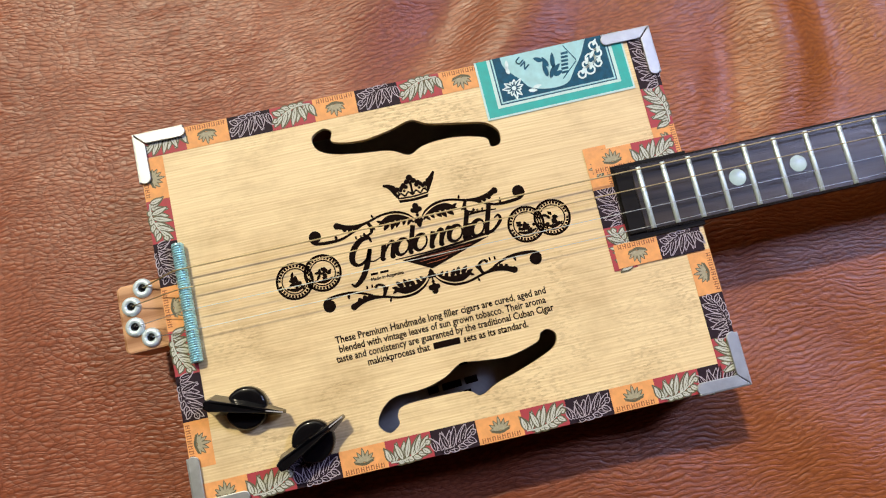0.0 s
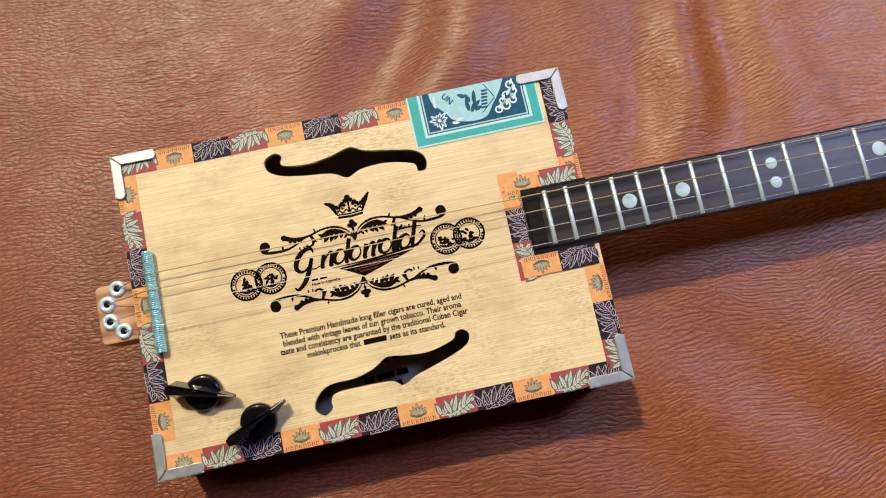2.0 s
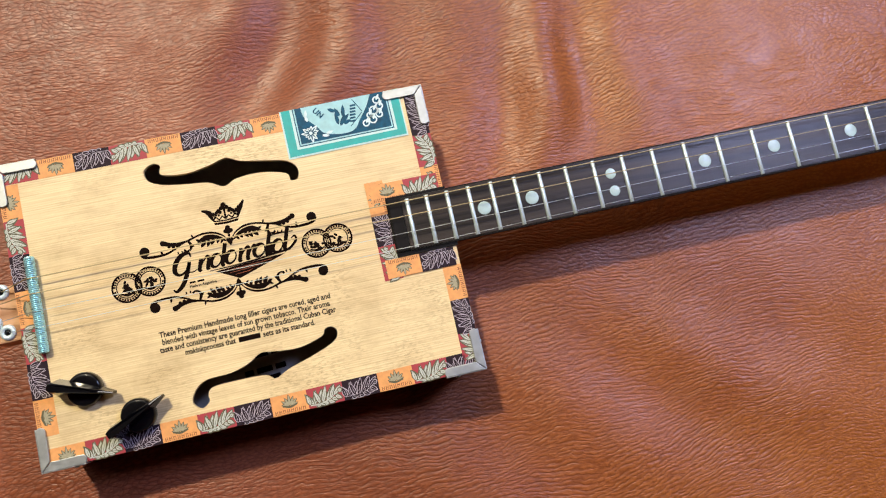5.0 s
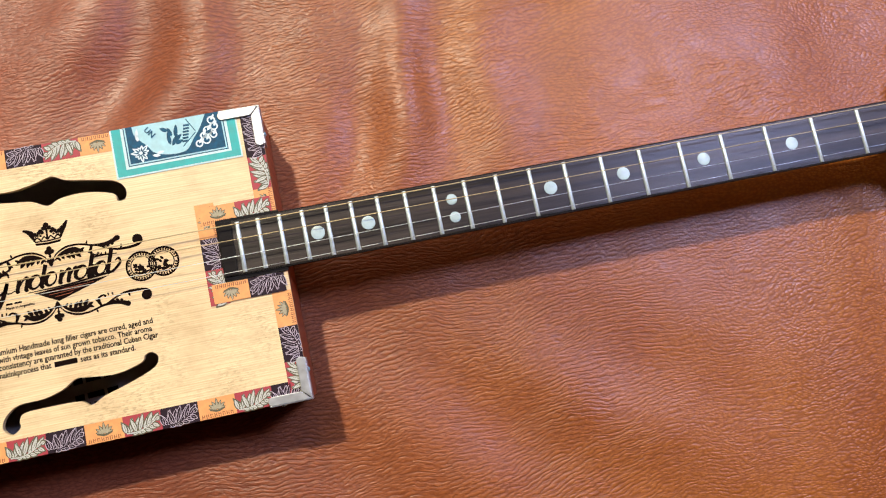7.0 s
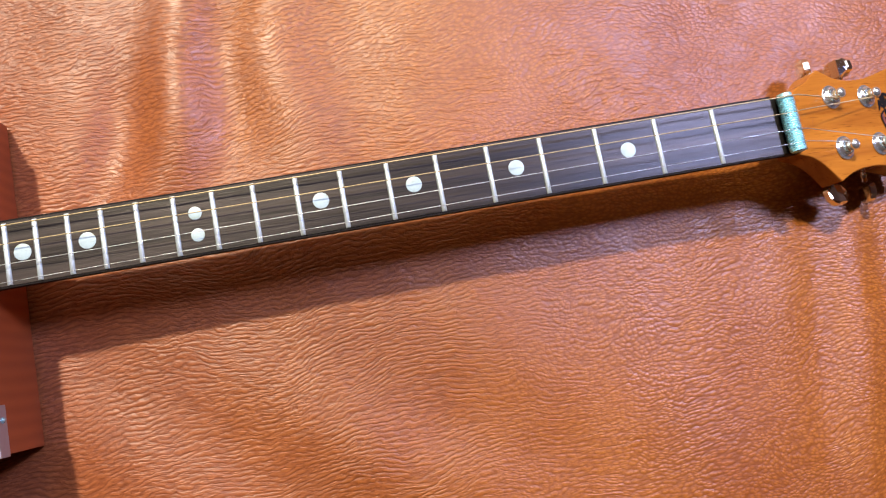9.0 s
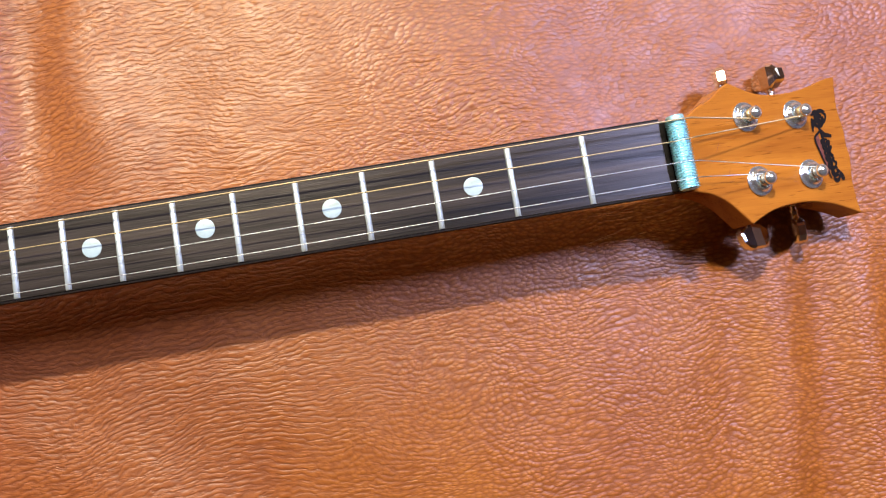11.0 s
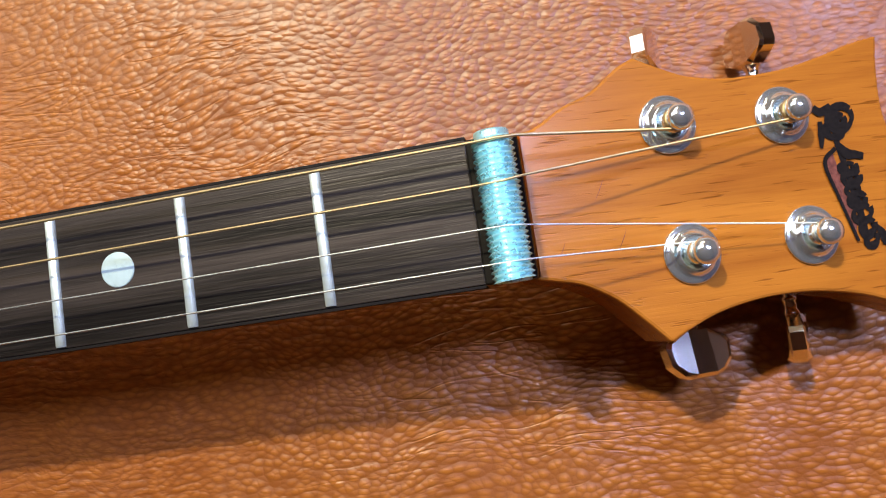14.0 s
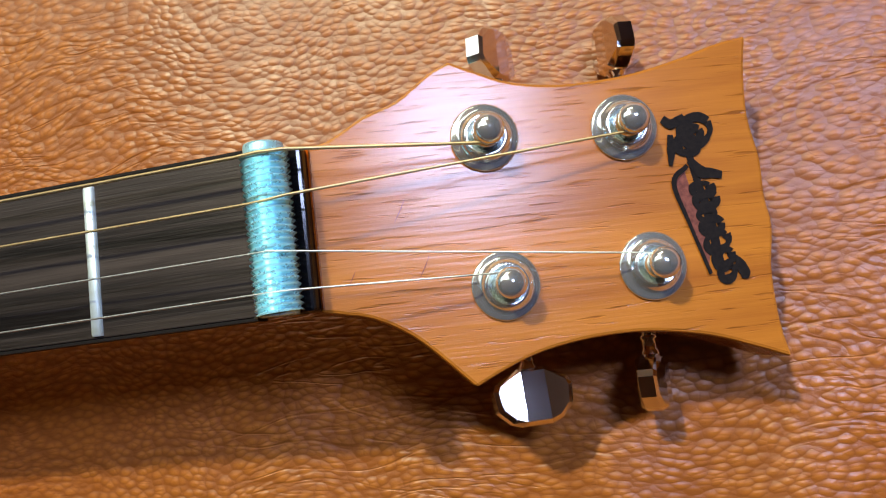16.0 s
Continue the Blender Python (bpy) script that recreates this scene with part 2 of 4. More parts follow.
PLUM = plain_material("plum_paper", (0.022, 0.012, 0.019), 0.6, 0.0, 0.3, 250.0, 0.0, 0.15)
LEAF_WHITE = plain_material("leaf_white", (0.50, 0.53, 0.47), 0.6, 0.0, 0.15, 900.0)
LEAF_GREY = plain_material("leaf_grey", (0.42, 0.37, 0.43), 0.6, 0.0, 0.2, 900.0)
OLIVE = plain_material("olive_ink", (0.10, 0.095, 0.05), 0.6, 0.0, 0.3, 900.0)
CROWN_GREY = plain_material("crown_grey", (0.36, 0.33, 0.22), 0.6, 0.0, 0.2, 900.0)
RUST = plain_material("rust_ink", (0.25, 0.07, 0.02), 0.6, 0.0, 0.3, 900.0)
TEAL = plain_material("teal_paper", (0.025, 0.40, 0.37), 0.6, 0.0, 0.12, 200.0)
MINT = plain_material("mint_paper", (0.50, 0.72, 0.70), 0.55, 0.0, 0.08, 200.0)
SEA = plain_material("pale_blue_paper", (0.34, 0.62, 0.66), 0.55, 0.0, 0.12, 160.0)
NAVY = plain_material("deep_blue_paper", (0.010, 0.080, 0.145), 0.6, 0.0, 0.3, 300.0, 0.0, 0.2)
FROST = plain_material("frost_white_ink", (0.62, 0.78, 0.80), 0.55, 0.0, 0.1, 600.0)
INSIDE = plain_material("grey_inner_paper", (0.30, 0.31, 0.30), 0.7, 0.0, 0.15, 120.0)
# tint of the unseen walls and ceiling, chosen to warm the bounced light
PLASTER = plain_material("plaster", (0.20, 0.107, 0.058), 0.9, 0.0, 0.06, 6.0)
STONE = plain_material("floor_stone", (0.24, 0.20, 0.17), 0.7, 0.0, 0.15, 9.0)


# ---- shapes ----
class Shape:
    """Gathers faces, each with a material, into one mesh."""

    def __init__(self):
        self.v, self.f, self.k, self.mats, self.soft = [], [], [], [], []

    def slot(self, material):
        if material not in self.mats:
            self.mats.append(material)
        return self.mats.index(material)

    def add(self, verts, faces, material, soft=False):
        n, k = len(self.v), self.slot(material)
        self.v += [tuple(p) for p in verts]
        self.f += [tuple(i + n for i in face) for face in faces]
        self.k += [k] * len(faces)
        self.soft += [soft] * len(faces)
        return self

    def flat(self, pts, z, material):
        if sum(a[0] * b[1] - a[1] * b[0] for a, b in zip(pts, (*pts[1:], pts[0]))) < 0:
            pts = pts[::-1]
        return self.add([(x, y, z) for x, y in pts], [tuple(range(len(pts)))], material)

    def prism(self, pts, z0, z1, material):
        if sum(a[0] * b[1] - a[1] * b[0] for a, b in zip(pts, (*pts[1:], pts[0]))) < 0:
            pts = pts[::-1]
        n = len(pts)
        faces = [tuple(range(n, 2 * n)), tuple(reversed(range(n)))]
        faces += [(i, (i + 1) % n, n + (i + 1) % n, n + i) for i in range(n)]
        return self.add([(x, y, z0) for x, y in pts] + [(x, y, z1) for x, y in pts], faces, material)

    def lathe(self, profile, material, seg=24, m=Matrix()):
        """Turns (radius, height) round z; the ends close where the radius is 0."""
        verts = [m @ Vector((r * math.cos(math.tau * s / seg), r * math.sin(math.tau * s / seg), z)) for r, z in profile for s in range(seg)]
        faces = [(a * seg + s, a * seg + (s + 1) % seg, (a + 1) * seg + (s + 1) % seg, (a + 1) * seg + s) for a in range(len(profile) - 1) for s in range(seg)]
        faces += [tuple(reversed(range(seg))), tuple((len(profile) - 1) * seg + s for s in range(seg))]
        return self.add(verts, faces, material, True)

    def tube(self, pts, r, material, seg=8):
        pts = [Vector(p) for p in pts]
        verts, faces = [], []
        for i, p in enumerate(pts):
            way = (pts[min(i + 1, len(pts) - 1)] - pts[max(i - 1, 0)]).normalized()
            side = way.cross(Vector((0, 0, 1)))
            side = side.normalized() if side.length > 1e-4 else Vector((1, 0, 0))
            up = side.cross(way)
            verts += [p + r * (math.cos(math.tau * s / seg) * side + math.sin(math.tau * s / seg) * up) for s in range(seg)]
        for i in range(len(pts) - 1):
            faces += [(i * seg + s, i * seg + (s + 1) % seg, (i + 1) * seg + (s + 1) % seg, (i + 1) * seg + s) for s in range(seg)]
        faces += [tuple(range(seg)), tuple(reversed(range((len(pts) - 1) * seg, len(pts) * seg)))]
        return self.add(verts, faces, material, True)

    def ribbon(self, pts, widths, z, material):
        """A flat stroke along pts, as wide as widths (spread evenly along it)."""
        pts = [Vector(p) for p in smooth(pts, 6)]
        n, verts = len(pts), []
        for i, p in enumerate(pts):
            way = pts[min(i + 1, n - 1)] - pts[max(i - 1, 0)]
            side = Vector((-way.y, way.x)).normalized()
            u = i / (n - 1) * (len(widths) - 1)
            w = widths[int(u)] + (widths[min(int(u) + 1, len(widths) - 1)] - widths[int(u)]) * (u - int(u))
            verts += [(*(p + side * w / 2), z), (*(p - side * w / 2), z)]
        return self.add(verts, [(2 * i, 2 * i + 1, 2 * i + 3, 2 * i + 2) for i in range(n - 1)], material)

    def disc(self, x, y, r, z, material, seg=20):
        return self.flat([(x + r * math.cos(math.tau * s / seg), y + r * math.sin(math.tau * s / seg)) for s in range(seg)], z, material)

    def ring(self, x, y, r, w, z, material, seg=36):
        c = [(math.cos(math.tau * s / seg), math.sin(math.tau * s / seg)) for s in range(seg)]
        verts = [(x + (r + w / 2) * a, y + (r + w / 2) * b, z) for a, b in c] + [(x + (r - w / 2) * a, y + (r - w / 2) * b, z) for a, b in c]
        return self.add(verts, [(s, (s + 1) % seg, seg + (s + 1) % seg, seg + s) for s in range(seg)], material)

    def petal(self, x, y, angle, length, width, z, material, curl=0.0):
        """A pointed leaf that grows from (x, y)."""
        side = []
        for u in (0.0, 0.15, 0.35, 0.55, 0.75, 0.9, 1.0):
            w = width / 2 * math.sin(math.pi * min(1, u ** 0.8)) ** 0.75
            side.append((u * length, w, curl * u * u * length))
        pts = [(a, b + c) for a, b, c in side] + [(a, -b + c) for a, b, c in reversed(side[1:-1])]
        ca, sa = math.cos(angle), math.sin(angle)
        return self.flat([(x + ca * a - sa * b, y + sa * a + ca * b) for a, b in pts], z, material)

    def moved(self, m):
        self.v = [tuple(m @ Vector(p)) for p in self.v]
        return self

    def mesh(self, name):
        me = bpy.data.meshes.new(name)
        me.from_pydata(self.v, [], self.f)
        for m in self.mats:
            me.materials.append(m)
        me.polygons.foreach_set("material_index", self.k)
        me.polygons.foreach_set("use_smooth", self.soft)
        me.update()
        return me


def smooth(pts, steps, closed=False):
    """A Catmull-Rom line through points of the plane."""
    p = [Vector(q) for q in pts]
    p = [p[-1], *p, p[0], p[1]] if closed else [2 * p[0] - p[1], *p, 2 * p[-1] - p[-2]]
    out = []
    for a, b, c, d in zip(p, p[1:], p[2:], p[3:]):
        for s in range(steps):
            t = s / steps
            out.append(0.5 * (2 * b + (c - a) * t + (2 * a - 5 * b + 4 * c - d) * t * t + (3 * b - a - 3 * c + d) * t ** 3))
    return [tuple(q) for q in out] + ([] if closed else [tuple(p[-2])])


def part(name, shape, parent, label="", m=None, bevel=0.0):
    me = shape if isinstance(shape, bpy.types.Mesh) else shape.mesh(name)
    if bevel:
        bm = bmesh.new()
        bm.from_mesh(me)
        sharp = [e for e in bm.edges if e.is_manifold and e.calc_face_angle() > 0.6]
        bmesh.ops.bevel(bm, geom=sharp, offset=bevel, segments=2, profile=0.5, affect="EDGES", clamp_overlap=True)
        bm.to_mesh(me)
        bm.free()
    ob = new(name, me)
    ob.parent = parent
    if m is not None:
        ob.matrix_basis = m
    return tagged(ob, label)


def rect(x0, y0, x1, y1):
    return [(x0, y0), (x1, y0), (x1, y1), (x0, y1)]


def thread(length, r, depth, pitch, material, seg=20):
    """A screw thread along x, from 0 to length."""
    s, turns = Shape(), int(length / pitch)
    n = turns * seg
    verts = []
    for i in range(n + 1):
        a = math.tau * i / seg
        verts += [(pitch * i / seg, r * math.cos(a), r * math.sin(a)), (pitch * (i / seg + 0.5), (r - depth) * math.cos(a), (r - depth) * math.sin(a))]
    faces = [(2 * i, 2 * i + 2, 2 * i + 3, 2 * i + 1) for i in range(n)]
    faces += [(2 * i + 1, 2 * i + 3, 2 * (i + 1 + seg), 2 * (i + seg)) for i in range(n - seg)]
    s.add(verts, faces, material)
    turn = pose(0, 0, 0, 0, 90, 0)
    s.lathe([(0, 0), (r * 0.8, 0), (r - depth, pitch * 0.7), (r - depth, length), (r * 0.8, length + pitch * 0.4), (0, length + pitch * 0.4)], material, seg, turn)
    return s


def lettering(name, text, size, width, material, parent, m, label=""):
    """Flat letters in the built-in font, as a mesh; the line is set to the given width."""
    c = bpy.data.curves.new(name, "FONT")
    c.body, c.size, c.extrude, c.resolution_u, c.offset = text, size, 0.0, 2, size * 0.026
    ob = bpy.data.objects.new(name, c)
    scene.collection.objects.link(ob)
    bpy.context.view_layer.update()
    me = bpy.data.meshes.new_from_object(ob.evaluated_get(bpy.context.evaluated_depsgraph_get()))
    bpy.data.objects.remove(ob)
    xs = [v.co.x for v in me.vertices]
    k = width / (max(xs) - min(xs))
    me.transform(Matrix.Diagonal((k, 1, 1, 1)) @ Matrix.Translation((-min(xs), 0, 0)))
    me.materials.clear()
    me.materials.append(material)
    return part(name, me, parent, label, m)


# ---- the place round it ----
def ground_height(x, y):
    """The soft hide: ripples above the neck, slow swells, and a dip under the headstock."""
    near = 1 / (1 + math.exp(-(y - 0.045) * 38))
    across = math.exp(-(((x + 0.40) / 0.17) ** 4))
    ripple = math.sin((x - 0.36 * y + 0.376 + 0.050 * noise.noise((x * 6, y * 8, 3))) * math.tau / 0.078) * max(0.1, 0.6 + 1.5 * noise.noise((x * 9, y * 9, 9)))
    fold = math.sin((x * 0.8 + y * 0.9) * math.tau / 0.11 + 2.0 * noise.noise((x * 5, y * 5, 1)))
    swell = noise.noise((x * 6, y * 6, 0)) * 0.0022 + noise.noise((x * 17, y * 17, 5)) * 0.0008
    low = math.exp(-(((x + 0.33) / 0.18) ** 2 + ((y + 0.15) / 0.07) ** 2))
    pull = math.sin((x - 0.12 * y + 0.012 * noise.noise((x * 9, y * 9, 7))) * math.tau / 0.048) * 0.0024 / (1 + math.exp(-(x - 0.015) * 90)) / (1 + math.exp((y + 0.055) * 90))
    dip = 0.0065 / (1 + math.exp(-(x + 0.02) * 60))
    return 0.0062 * ripple * near * across + 0.0022 * fold * low + pull + swell - dip - 0.0012


def leather_surface():
    s, step = Shape(), 0.006
    xs = [-3.0, -2.2, -1.6, -1.2] + [-1.0 + step * i for i in range(int(1.36 / step) + 1)] + [0.6, 1.0, 1.6, 2.4]
    ys = [-2.4, -1.6, -1.0, -0.6] + [-0.36 + step * i for i in range(int(0.70 / step) + 1)] + [0.5, 0.7]
    nx = len(xs)
    verts = [(x, y, ground_height(x, y)) for y in ys for x in xs]
    faces = [(j * nx + i, j * nx + i + 1, (j + 1) * nx + i + 1, (j + 1) * nx + i) for j in range(len(ys) - 1) for i in range(nx - 1)]
    s.add(verts, faces, LEATHER, True)
    s.prism(rect(xs[0], ys[0], xs[-1], ys[-1]), -0.45, -0.03, LEATHER)
    return tagged(new("leather_surface", s.mesh("leather_surface")), "tan brown pebbled leather hide spread out with soft ripples", "leather", kind="structure")


leather_surface()


def slab(name, x0, y0, z0, x1, y1, z1, material, label, category):
    s = Shape().prism(rect(x0, y0, x1, y1), z0, z1, material)
    return tagged(new(name, s.mesh(name)), label, category, kind="structure")


# unseen floor and walls, added to close the room for bounce and reflections
slab("floor", -3.6, -3.0, -0.55, 3.0, 3.0, -0.45, STONE, "unseen plain stone floor round the leather", "floor")
slab("wall_south", -3.6, -3.15, -0.45, 3.0, -3.0, 1.9, PLASTER, "unseen plain plastered wall behind the camera, added for bounced light", "wall")
slab("wall_east", 3.0, -3.15, -0.45, 3.15, 2.75, 1.9, PLASTER, "unseen plain plastered wall beyond the headstock, added for bounced light", "wall")
slab("wall_west", -3.75, -3.15, -0.45, -3.6, 2.75, 1.9, PLASTER, "unseen plain plastered wall beyond the tail, added for bounced light", "wall")


def wall_north():
    """An unseen wall, added with one broad opening for the low fill lamp."""
    s = Shape()
    for x0, x1, z0, z1 in ((-3.6, -0.9, -0.45, 1.9), (0.7, 3.0, -0.45, 1.9), (-0.9, 0.7, -0.45, 1.30), (-0.9, 0.7, 1.80, 1.9)):
        s.prism(rect(x0, 2.6, x1, 2.75), z0, z1, PLASTER)
    return tagged(new("wall_north", s.mesh("wall_north")), "unseen plain plastered wall, added with an opening for the low fill light", "wall", kind="structure")


wall_north()


def ceiling():
    """An unseen slab with two roof windows, added to shape the light."""
    holes = ((-3.0, 0.75, 0.10, 2.40), (0.71, 0.39, 1.19, 0.81))
    xs, ys = sorted({-3.75, 3.15, *(v for h in holes for v in (h[0], h[2]))}), sorted({-3.15, 2.75, *(v for h in holes for v in (h[1], h[3]))})
    s = Shape()
    for x0, x1 in zip(xs, xs[1:]):
        for y0, y1 in zip(ys, ys[1:]):
            if not any(h[0] <= x0 < h[2] and h[1] <= y0 < h[3] for h in holes):
                s.prism(rect(x0, y0, x1, y1), 1.9, 2.0, PLASTER)
    return tagged(new("ceiling", s.mesh("ceiling")), "unseen plain plastered ceiling with two roof windows, added to shape the light", "ceiling", kind="structure")


ceiling()

# ---- the guitar ----
guitar = tagged(new("cigar_box_guitar"), "four-string cigar box guitar with dark fretted neck, lying on leather", "guitar")
TOP = 0.0480
BOX = pose(-0.5380, -0.0072, 0, 0, 0, 0.25)
HX, HY = 0.1265, 0.0878
UNBOX = BOX.inverted()


def on_box(x, y):
    """Box coordinates (metres) of a place given in millimetres of the guitar's own axes."""
    p = UNBOX @ Vector((x / 1000, y / 1000, 0))
    return p.x, p.y


def box_body():
    """Four sides and a bottom under one part."""
    t = 0.006
    bottom = part("bottom_panel", Shape().prism(rect(-HX + t, -HY + t, HX - t, HY - t), 0.001, 0.005, INSIDE), guitar, "grey paper-lined box bottom", BOX)
    for r in (rect(-HX, -HY, HX, -HY + t), rect(-HX, HY - t, HX, HY), rect(-HX, -HY + t, -HX + t, HY - t), rect(HX - t, -HY + t, HX, HY - t)):
        part("side_panel", Shape().prism(r, 0.001, TOP - 0.003, CEDAR), guitar, "reddish brown cedar box side", BOX)
    return bottom


box_body()

# outlines of the two sound holes, in millimetres
HOLE_TOP = [(-582.8, 62), (-577, 65.2), (-573, 63), (-573.4, 57.8), (-560, 55.6), (-546, 57.6), (-535, 60.5), (-527, 57), (-511, 54), (-500, 51.5), (-494.6, 46), (-495.5, 40), (-500, 39.4), (-502, 44.2), (-517, 47.6), (-531, 46.8), (-539, 43.6), (-547.5, 47.6), (-561, 49.3), (-574, 51.6), (-581.5, 55.6)]
HOLE_LOW = [(-579, -76.5), (-576, -69.9), (-568.9, -65.6), (-556, -65), (-545, -62), (-537, -57.4), (-529, -58.2), (-515, -59.2), (-503, -56.5), (-499.3, -54.5), (-498.2, -52), (-494.4, -51), (-491.2, -54), (-493, -59), (-500, -62.6), (-511, -66.4), (-523, -70), (-531, -73.6), (-536.5, -70.4), (-551.5, -69.8), (-566, -70.4), (-569.6, -74), (-569.6, -78), (-574.7, -81)]


def soundboard():
    """The pine top, with its two sound holes cut through."""
    bm = bmesh.new()
    loops = [rect(-HX, -HY, HX, HY)] + [smooth([on_box(*p) for p in hole], 4, True) for hole in (HOLE_TOP, HOLE_LOW)]
    edges = []
    for pts in loops:
        vs = [bm.verts.new((x, y, TOP)) for x, y in pts]
        edges += [bm.edges.new((a, b)) for a, b in zip(vs, vs[1:] + vs[:1])]
    bmesh.ops.triangle_fill(bm, use_beauty=True, edges=edges, normal=(0, 0, 1))
    made = bmesh.ops.extrude_face_region(bm, geom=bm.faces[:])
    bmesh.ops.translate(bm, vec=(0, 0, -0.003), verts=[v for v in made["geom"] if isinstance(v, bmesh.types.BMVert)])
    bmesh.ops.recalc_face_normals(bm, faces=bm.faces[:])
    me = bpy.data.meshes.new("soundboard")
    bm.to_mesh(me)
    bm.free()
    me.materials.append(PINE)
    return part("soundboard", me, guitar, "pale pine top with two curved sound holes and printed ornament", BOX)


board_top = soundboard()
Z = TOP + 0.00012


# ---- printed ornament on the top ----
def flourish(up):
    """Two acanthus scrolls with ball ends that meet in a trefoil; up = 1 or -1."""
    s = Shape()
    for side in (-1, 1):
        q = lambda pts: [(side * x / 1000, up * y / 1000) for x, y in pts]  # noqa: E731
        w = lambda *v: [x / 1000 for x in v]  # noqa: E731
        layer = [0]

        def stroke(pts, widths):
            layer[0] += 1
            s.ribbon(q(pts), widths, Z + 0.000004 * layer[0], INK)

        def leaf(x, y, angle, n, wide=0.56, curl=0.25):
            layer[0] += 1
            a = radians(angle) * up
            s.petal(side * x / 1000, up * y / 1000, a if side > 0 else math.pi - a, n / 1000, n * wide / 1000, Z + 0.000004 * layer[0], INK, curl * up * side)

        s.disc(side * 0.0490, 0.0, 0.0029, Z, INK)
        stroke([(51.6, -0.4), (49.6, -3.0), (44.0, -3.9), (37.0, -3.7), (31.0, -1.6), (26.0, 0.9)], w(1.4, 1.5, 1.6, 1.3, 1.0, 0.6))
        stroke([(1.4, -2.2), (4.5, 0.9), (9.7, 3.2), (16.4, 3.3), (23.5, 1.4), (28.2, 0.7)], w(0.5, 1.0, 1.3, 1.1, 1.2, 1.6))
        stroke([(24.5, 1.2), (29.0, 0.5), (34.0, 1.2), (38.2, 3.0)], w(1.0, 2.2, 2.4, 2.8))
        s.disc(side * 0.0380, up * 0.0028, 0.0016, Z + 0.00006, INK)
        for x, y in ((30.0, -0.7), (32.4, -0.4), (34.8, 0.2)):
            s.disc(side * x / 1000, up * y / 1000, 0.0010, Z + 0.00006, INK, 12)
        stroke([(2.4, -3.4), (4.8, -1.2), (9.0, 0.5), (13.5, 0.7), (18.0, -0.6)], w(0.8, 1.6, 2.8, 3.4, 1.4))
        for x, y, a, n in ((4.0, -1.9, -70, 2.8), (6.4, -0.6, -85, 3.4), (9.2, -0.2, -80, 4.2), (11.8, -0.4, -85, 4.4), (14.2, -0.4, -70, 4.6), (16.2, -0.4, -40, 3.4), (16.8, -0.2, 10, 2.8)):
            leaf(x, y, a, n)
        stroke([(23.4, 0.9), (22.4, -1.6), (23.0, -3.8), (25.2, -4.7), (26.8, -3.6)], w(1.4, 1.9, 1.3, 1.0, 1.5))
        leaf(22.8, -1.4, -160, 2.6)
        leaf(20.4, 2.8, 50, 2.0)
        leaf(39.0, -3.6, 60, 2.8, 0.5)
        for x, y in ((28.0, -4.7), (30.4, -4.6)):
            s.flat(q([(x - 0.4, y + 0.7), (x + 0.5, y + 0.8), (x + 0.3, y - 0.8), (x - 0.5, y - 0.8)]), Z, INK)
    for x, y, r in ((0, 4.0, 1.5), (-1.5, 2.2, 1.3), (1.5, 2.2, 1.3), (0, 1.6, 1.3), (0, -0.4, 0.8), (-1.1, -3.2, 1.1), (1.1, -3.2, 1.1)):
        s.disc(x / 1000, up * y / 1000, r / 1000, Z + 0.00008 + 0.000004 * (x + y), INK, 14)
    s.petal(0, -up * 0.0030, -up * math.pi / 2, 0.0036, 0.0026, Z + 0.00012, INK)
    s.ribbon([(0, up * 0.002), (0, -up * 0.001), (0, -up * 0.004)], [0.0008, 0.0006, 0.0010], Z + 0.00013, INK)
    return s


def print_at(name, shape, x, y, label, turn=0.4):
    bx, by = on_box(x, y)
    return part(name, shape, board_top, label, pose(bx, by, 0, 0, 0, turn))


print_at("flourish", flourish(1), -541.5, 14.6, "dark printed scroll ornament")
print_at("flourish", flourish(-1), -541.0, -18.6, "dark printed scroll ornament")


def crown():
    s = Shape()
    mm = lambda pts: [(x / 1000, y / 1000) for x, y in pts]  # noqa: E731
    s.flat(mm([(-6.8, -8.4), (0, -8.9), (6.8, -8.4), (7.5, -5.8), (0, -6.3), (-7.5, -5.8)]), Z, INK)
    s.ribbon(mm([(-7.2, -6.8), (0, -7.3), (7.2, -6.8)]), [0.0004, 0.0004], Z + 0.00004, PINE)
    s.ribbon(mm([(-7.4, -5.7), (-5.6, -4.0), (-3.7, -5.6), (-1.8, -4.0), (0, -5.7), (1.8, -4.0), (3.7, -5.6), (5.6, -4.0), (7.4, -5.7)]), [0.0009, 0.0008, 0.0009], Z + 0.00002, INK)
    for side, tip in ((-1, (-13.0, 1.6)), (1, (12.0, 3.2))):
        s.ribbon(mm([(side * 7.2, -5.8), (side * 8.2, -3.2), (side * 9.8, 0.0), tip]), [0.0010, 0.0020, 0.0026, 0.0010], Z + 0.00003, INK)
        for k, (x, y, r) in enumerate(((6.9, -1.9, 1.3), (8.6, -0.6, 1.3), (5.3, -2.7, 0.8), (3.6, -3.1, 0.7), (3.5, -0.4, 1.2), (4.6, -1.4, 1.1), (2.6, -1.4, 1.1), (1.6, 0.9, 1.3))):
            s.disc(side * x / 1000, y / 1000, r / 1000, Z + 0.00004 + 0.000003 * k, INK, 12)
        s.ribbon(mm([(side * 7.0, -5.4), (side * 6.4, -3.6), (side * 6.9, -2.0)]), [0.0006, 0.0006], Z + 0.00002, INK)
    s.ribbon(mm([(0, -5.6), (0, -2.0), (0, 1.0)]), [0.0014, 0.0010, 0.0016], Z + 0.00002, INK)
    s.disc(0, 0.0026, 0.0016, Z + 0.00007, INK, 14)
    return s


print_at("crown_print", crown(), -541.5, 30.0, "dark printed crown")


